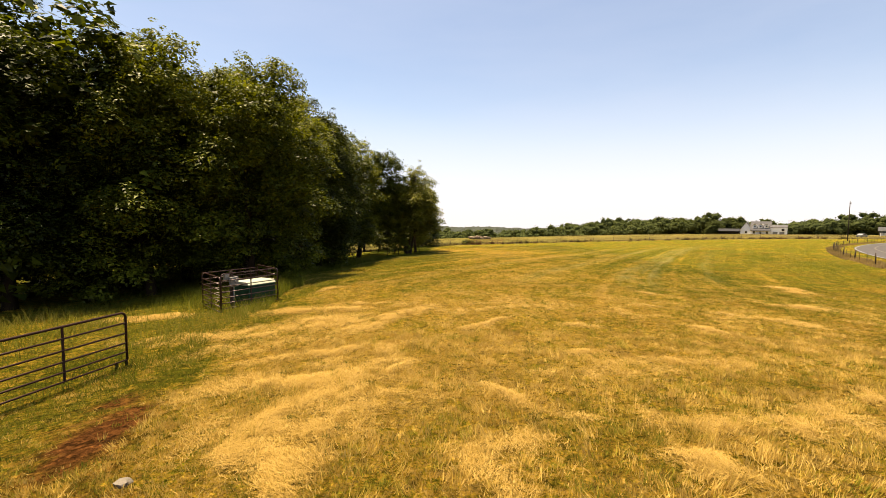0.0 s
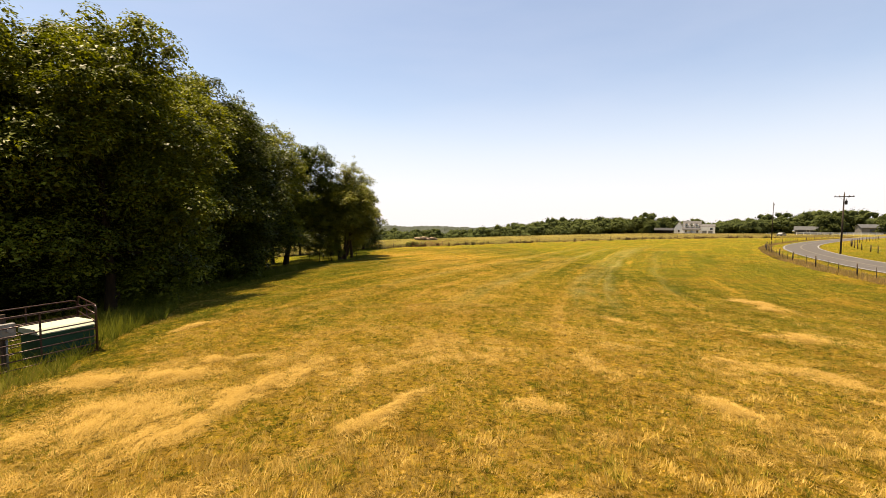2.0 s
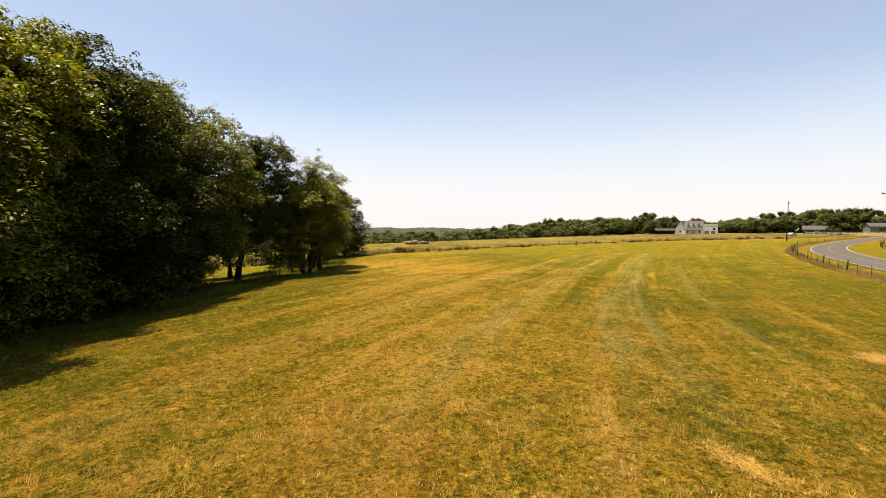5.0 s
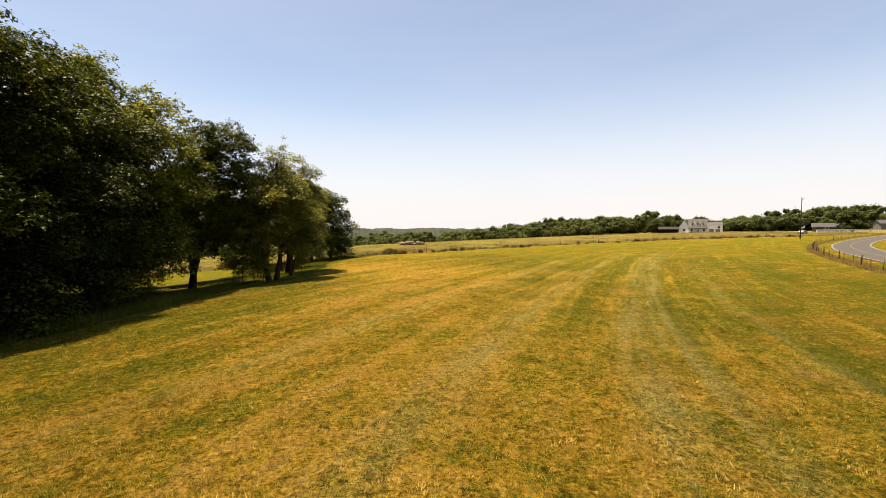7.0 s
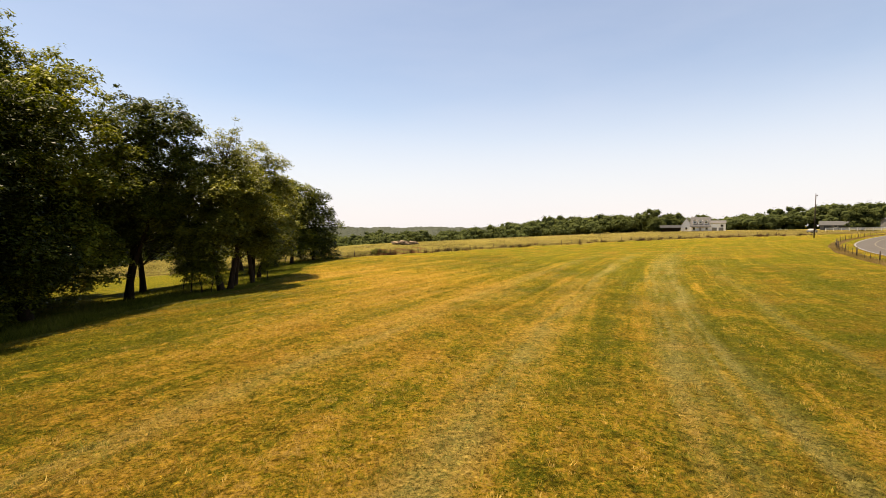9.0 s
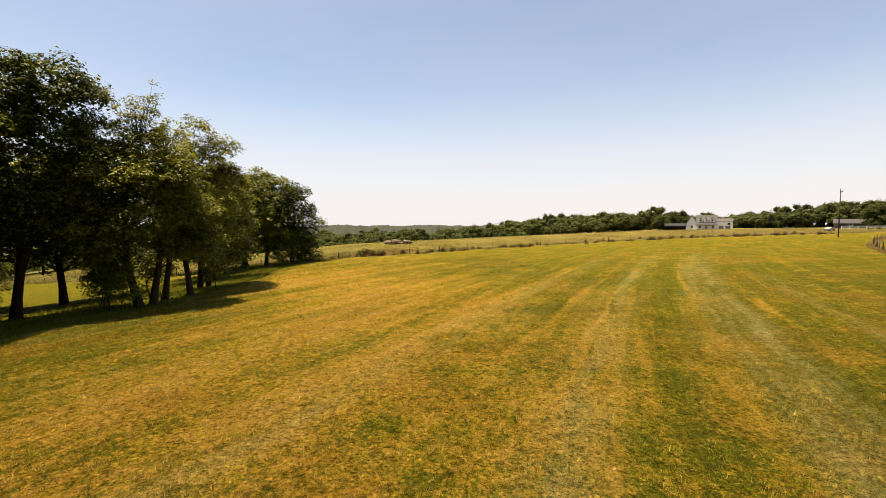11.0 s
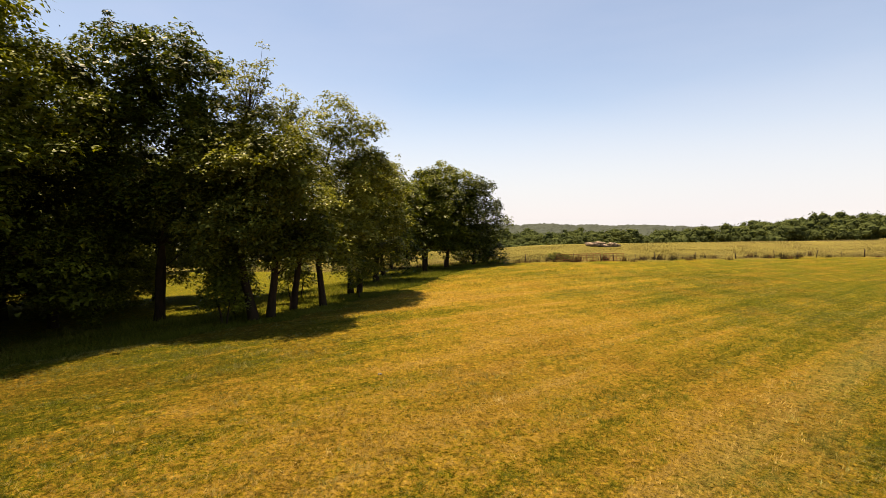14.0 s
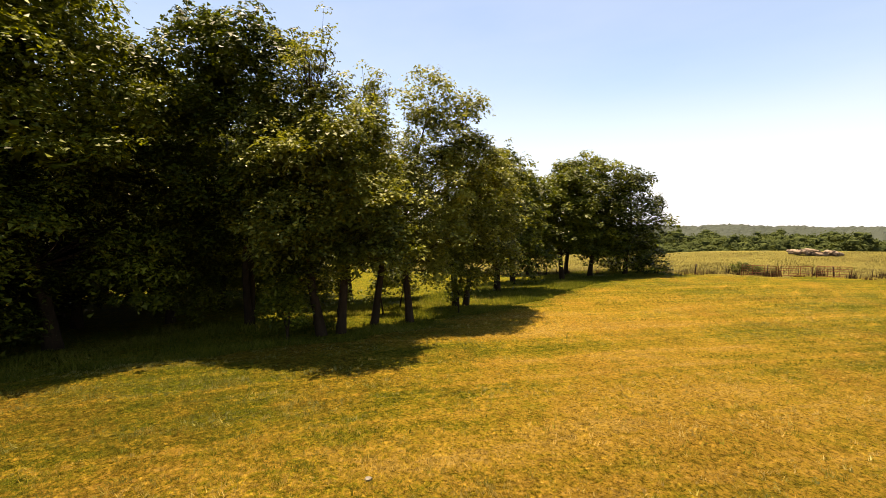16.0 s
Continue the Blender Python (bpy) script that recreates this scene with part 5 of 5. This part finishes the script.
# ---- farm buildings far off ----
def gable(bm, w, d, z0, z1, over=0.4, thick=0.25):
    """A pitched roof whose ridge runs along x."""
    for s in (-1, 1):
        a, b = (s * (d / 2 + over), z0 - over * (z1 - z0) / (d / 2)), (0, z1)
        vs = [bm.verts.new((sx * (w / 2 + over), py, pz + dz)) for dz in (0, thick) for sx in (-1, 1) for py, pz in (a, b)]
        for f in ((0, 1, 3, 2), (4, 6, 7, 5), (0, 2, 6, 4), (1, 5, 7, 3), (0, 4, 5, 1), (2, 3, 7, 6)):
            bm.faces.new([vs[k] for k in f])
    return bm


def walls(w, d, z0, z1):
    """A block with gable ends at both ends of x."""
    bm = bmesh.new()
    ends = []
    for sx in (-1, 1):
        ends.append([bm.verts.new((sx * w / 2, py, pz)) for py, pz in ((-d / 2, -1.0), (d / 2, -1.0), (d / 2, z0), (0, z1), (-d / 2, z0))])
    bm.faces.new(ends[0][::-1])
    bm.faces.new(ends[1])
    for k in range(5):
        bm.faces.new((ends[0][k], ends[0][(k + 1) % 5], ends[1][(k + 1) % 5], ends[1][k]))
    return bm


def window(parent, x, y, z, w, h, turn=0.0):
    fr = part("window", box_bm((w + 0.24, 0.10, h + 0.24), (x, y, z), turn), M_SIDING, parent)
    part("pane", box_bm((w, 0.14, h), (x, y, z), turn), M_WINDOW, fr)


def build_house():
    x, y = 210.5, 281.0
    h = thing("farmhouse", (x, y, hz(x, y)), -41, label="white two-storey farmhouse with grey shingle roof and dormers", category="house")
    h.scale = (0.95, 0.95, 1.0)
    part("wall", walls(11, 9.5, 3.3, 8.6), M_SIDING, h)
    part("roof", gable(bmesh.new(), 11, 9.5, 3.3, 8.6), M_SHINGLE, h)
    for s in (-3.2, 0, 3.2):
        dm = part("dormer", walls(1.9, 2.6, 6.3, 7.3), M_SIDING, h)
        dm.matrix_basis = pose(s, -2.9, 0, 0, 0, 90)
        rf = part("dormer_roof", gable(bmesh.new(), 2.6, 1.9, 6.35, 7.35, 0.25, 0.15), M_SHINGLE, h)
        rf.matrix_basis = pose(s, -2.9, 0, 0, 0, 90)
        window(h, s, -4.25, 5.6, 1.0, 1.0)
    part("porch_roof", box_bm((10.6, 2.6, 0.2), (0, -5.9, 3.0), 0, 0, Matrix.Rotation(radians(8), 4, "X")), M_DARK_ROOF, h, "dark porch roof")
    for s in (-5.0, -2.5, 0, 2.5, 5.0):
        part("porch_post", box_bm((0.22, 0.22, 3.0), (s, -6.9, 1.4)), M_SIDING, h)
    part("porch_floor", box_bm((10.6, 2.6, 0.5), (0, -6.0, 0.1)), M_WALL_GREY, h)
    part("front_door", box_bm((1.1, 0.12, 2.1), (0, -4.78, 1.35)), M_WOOD_DARK, h)
    for s in (-3.6, 3.6):
        window(h, s, -4.78, 1.7, 1.2, 1.5)
    g = part("garage_wall", walls(8.6, 7.5, 5.0, 6.5), M_SIDING, h)
    g.matrix_basis = pose(9.85, -0.8, 0)
    gr = part("garage_roof", gable(bmesh.new(), 8.6, 7.5, 5.0, 6.5, 0.25, 0.2), M_SHINGLE, h)
    gr.matrix_basis = pose(9.85, -0.8, 0)
    window(h, 12.1, -4.58, 3.5, 1.5, 1.3)
    for s in (8.0, 11.6):
        part("garage_door", box_bm((2.6, 0.12, 2.3), (s, -4.58, 1.2)), M_WALL_GREY, h)
    w = part("wing_wall", walls(7, 6.4, 3.6, 8.2), M_SIDING, h)
    w.matrix_basis = pose(-8.2, 0.5, 0, 0, 0, 90)
    wr = part("wing_roof", gable(bmesh.new(), 7, 6.4, 3.6, 8.2), M_SHINGLE, h)
    wr.matrix_basis = pose(-8.2, 0.5, 0, 0, 0, 90)
    window(h, -8.2, -3.05, 1.7, 1.1, 1.4)
    part("chimney", box_bm((0.9, 0.9, 2.4), (-3.0, 1.0, 8.3)), M_WALL_GREY, h)


def build_shed(name, x, y, w, d, z0, z1, turn, wall, roof, label, doors=2, open_front=False):
    s = thing(name, (x, y, hz(x, y)), turn, label=label, category="farm building")
    if open_front:
        for px in np.linspace(-w / 2 + 0.2, w / 2 - 0.2, 4):
            for py in (-d / 2 + 0.2, d / 2 - 0.2):
                part("post", box_bm((0.2, 0.2, z0 + 0.6), (px, py, z0 / 2 - 0.2)), M_WOOD_DARK, s)
        part("back_wall", box_bm((w, 0.15, z0 + 0.8), (0, d / 2, z0 / 2 - 0.3)), M_WOOD_DARK, s)
    else:
        part("wall", walls(w, d, z0, z1), wall, s)
        for k in range(doors):
            part("door", box_bm((2.6, 0.14, 2.4), (-w / 2 + w * (k + 0.5) / doors, -d / 2 - 0.02, 1.2)), M_WALL_GREY if wall is not M_WALL_GREY else M_METAL_ROOF, s)
        window(s, w * 0.02, -d / 2 - 0.02, 1.7, 0.9, 0.9)
    part("roof", gable(bmesh.new(), w, d, z0, z1, 0.5, 0.2), roof, s)


def build_car(x, y, turn, paint, label):
    c = thing("parked_car", (x, y, hz(x, y) + 0.02), turn, label=label, category="car")
    bm = bmesh.new()
    prof = [(-2.2, 0.35), (-2.2, 0.95), (-1.3, 1.02), (-0.7, 1.5), (0.9, 1.5), (1.5, 1.0), (2.2, 0.9), (2.25, 0.35)]
    rings = [[bm.verts.new((px, sy, pz)) for px, pz in prof] for sy in (-0.88, 0.88)]
    for k in range(8):
        bm.faces.new((rings[0][k], rings[0][(k + 1) % 8], rings[1][(k + 1) % 8], rings[1][k]))
    bm.faces.new(rings[0][::-1])
    bm.faces.new(rings[1])
    bmesh.ops.bevel(bm, geom=list(bm.edges), offset=0.06, segments=2, affect="EDGES")
    part("body", bm, paint, c)
    for s in (-1, 1):
        part("side_window", box_bm((1.6, 0.04, 0.36), (0.1, s * 0.87, 1.22)), M_WINDOW, c)
        for wx in (-1.35, 1.4):
            wh = part("wheel", tube_bm([(wx, s * 0.70, 0.34), (wx, s * 0.92, 0.34)], 0.34, 14), M_TYRE, c)
            part("rim", tube_bm([(wx, s * 0.90, 0.34), (wx, s * 0.935, 0.34)], 0.2, 12), M_GREY, wh)


def build_farm():
    build_house()
    build_shed("open_shed", 191, 283, 11, 6, 2.6, 3.9, -35, M_WOOD_DARK, M_DARK_ROOF, "low open shed with a dark roof near the farmhouse", open_front=True)
    build_shed("garage", 213, 200, 10, 7, 2.2, 3.8, -48, M_WALL_GREY, M_METAL_ROOF, "grey garage with a blue-grey metal roof behind the road")
    build_shed("long_barn", 293, 206, 56, 12, 3.2, 5.0, -37, M_WALL_GREY, M_METAL_ROOF, "long low grey farm building beyond the road bend", 6)
    build_car(170, 172, 20, M_CAR, "white parked car beside the grey garage")
    P = [(192, 186), (205, 184), (218, 182), (233, 181)]
    f = thing("paddock_fence", (192, 186, hz(192, 186)), 0, label="white board fence in front of the farm buildings", category="fence")
    for (ax, ay), (bx, by) in zip(P, P[1:]):
        for k in range(4):
            x, y = ax + (bx - ax) * k / 4, ay + (by - ay) * k / 4
            part("post", box_bm((0.14, 0.14, 1.7), (x - 192, y - 186, hz(x, y) - hz(192, 186) + 0.5)), M_SIDING, f)
        d = math.hypot(bx - ax, by - ay)
        for z in (0.5, 0.9, 1.25):
            part("board", box_bm((d, 0.05, 0.16), ((ax + bx) / 2 - 192, (ay + by) / 2 - 186, (hz(ax, ay) + hz(bx, by)) / 2 - hz(192, 186) + z), math.atan2(by - ay, bx - ax)), M_SIDING, f)
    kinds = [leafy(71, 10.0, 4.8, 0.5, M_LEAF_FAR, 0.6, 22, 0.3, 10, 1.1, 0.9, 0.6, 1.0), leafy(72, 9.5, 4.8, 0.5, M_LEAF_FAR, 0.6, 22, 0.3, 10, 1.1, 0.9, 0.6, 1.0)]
    for x, y, k, s in ((211, 187, 0, 1.0), (186, 291, 1, 1.0), (202, 303, 1, 1.25), (222, 296, 0, 0.9), (250, 190, 1, 1.2)):
        plant(kinds[k], x, y, x * 7, s, label="round leafy garden tree beside the farm buildings", category="tree", group="garden trees")


def build_pile():
    """A heap of cut logs and brush in the meadow."""
    r = np.random.default_rng(8)
    p = thing("log_pile", (17.0, 176.0, hz(17, 176)), 0, label="heap of pale cut logs and brush lying in the meadow", category="log pile")
    for k in range(46):
        x, y = 3.6 * (r.random() - 0.5) * 2, 1.6 * (r.random() - 0.5) * 2
        a = r.random() * math.pi
        ln = 0.8 + 1.6 * r.random()
        z = 0.2 + 1.1 * r.random() * (1 - abs(x) / 7.5)
        d = Vector((math.cos(a), math.sin(a), 0.25 * (r.random() - 0.5))) * ln
        c = Vector((x, y, z))
        rad = 0.16 + 0.2 * r.random()
        part("log", tube_bm([c - d, c, c + d], [rad, rad, rad * 0.85], 7), M_LOG, p)


def build_stones():
    r = np.random.default_rng(14)
    for x, y, s in ((6.65, 62.3, 0.07), (-4.3, 4.15, 0.10)):
        bm = bmesh.new()
        bmesh.ops.create_icosphere(bm, subdivisions=2, radius=s)
        for v in bm.verts:
            v.co *= 0.8 + 0.4 * r.random()
            v.co.z *= 0.6
        ob = part("stone", bm, M_STONE)
        ob.location = (x, y, hz(x, y) + s * 0.2)
        tagged(ob, "small pale stone lying in the mown grass", "stone", "stones")


build_ground()
build_road()
build_wood()
build_row()
build_shrubs()
build_far_woods()
build_hills()
build_farm()
build_pole(76.8, 68.2, 10.2, -46, "dark wooden utility pole with crossarm and transformer")
build_pole(128.7, 134.5, 12.3, 52, "tall dark wooden utility pole beside the road", False)
build_gate()
build_pen()
build_fences()
build_pile()
build_stones()
build_grass()
build_rough_grass()
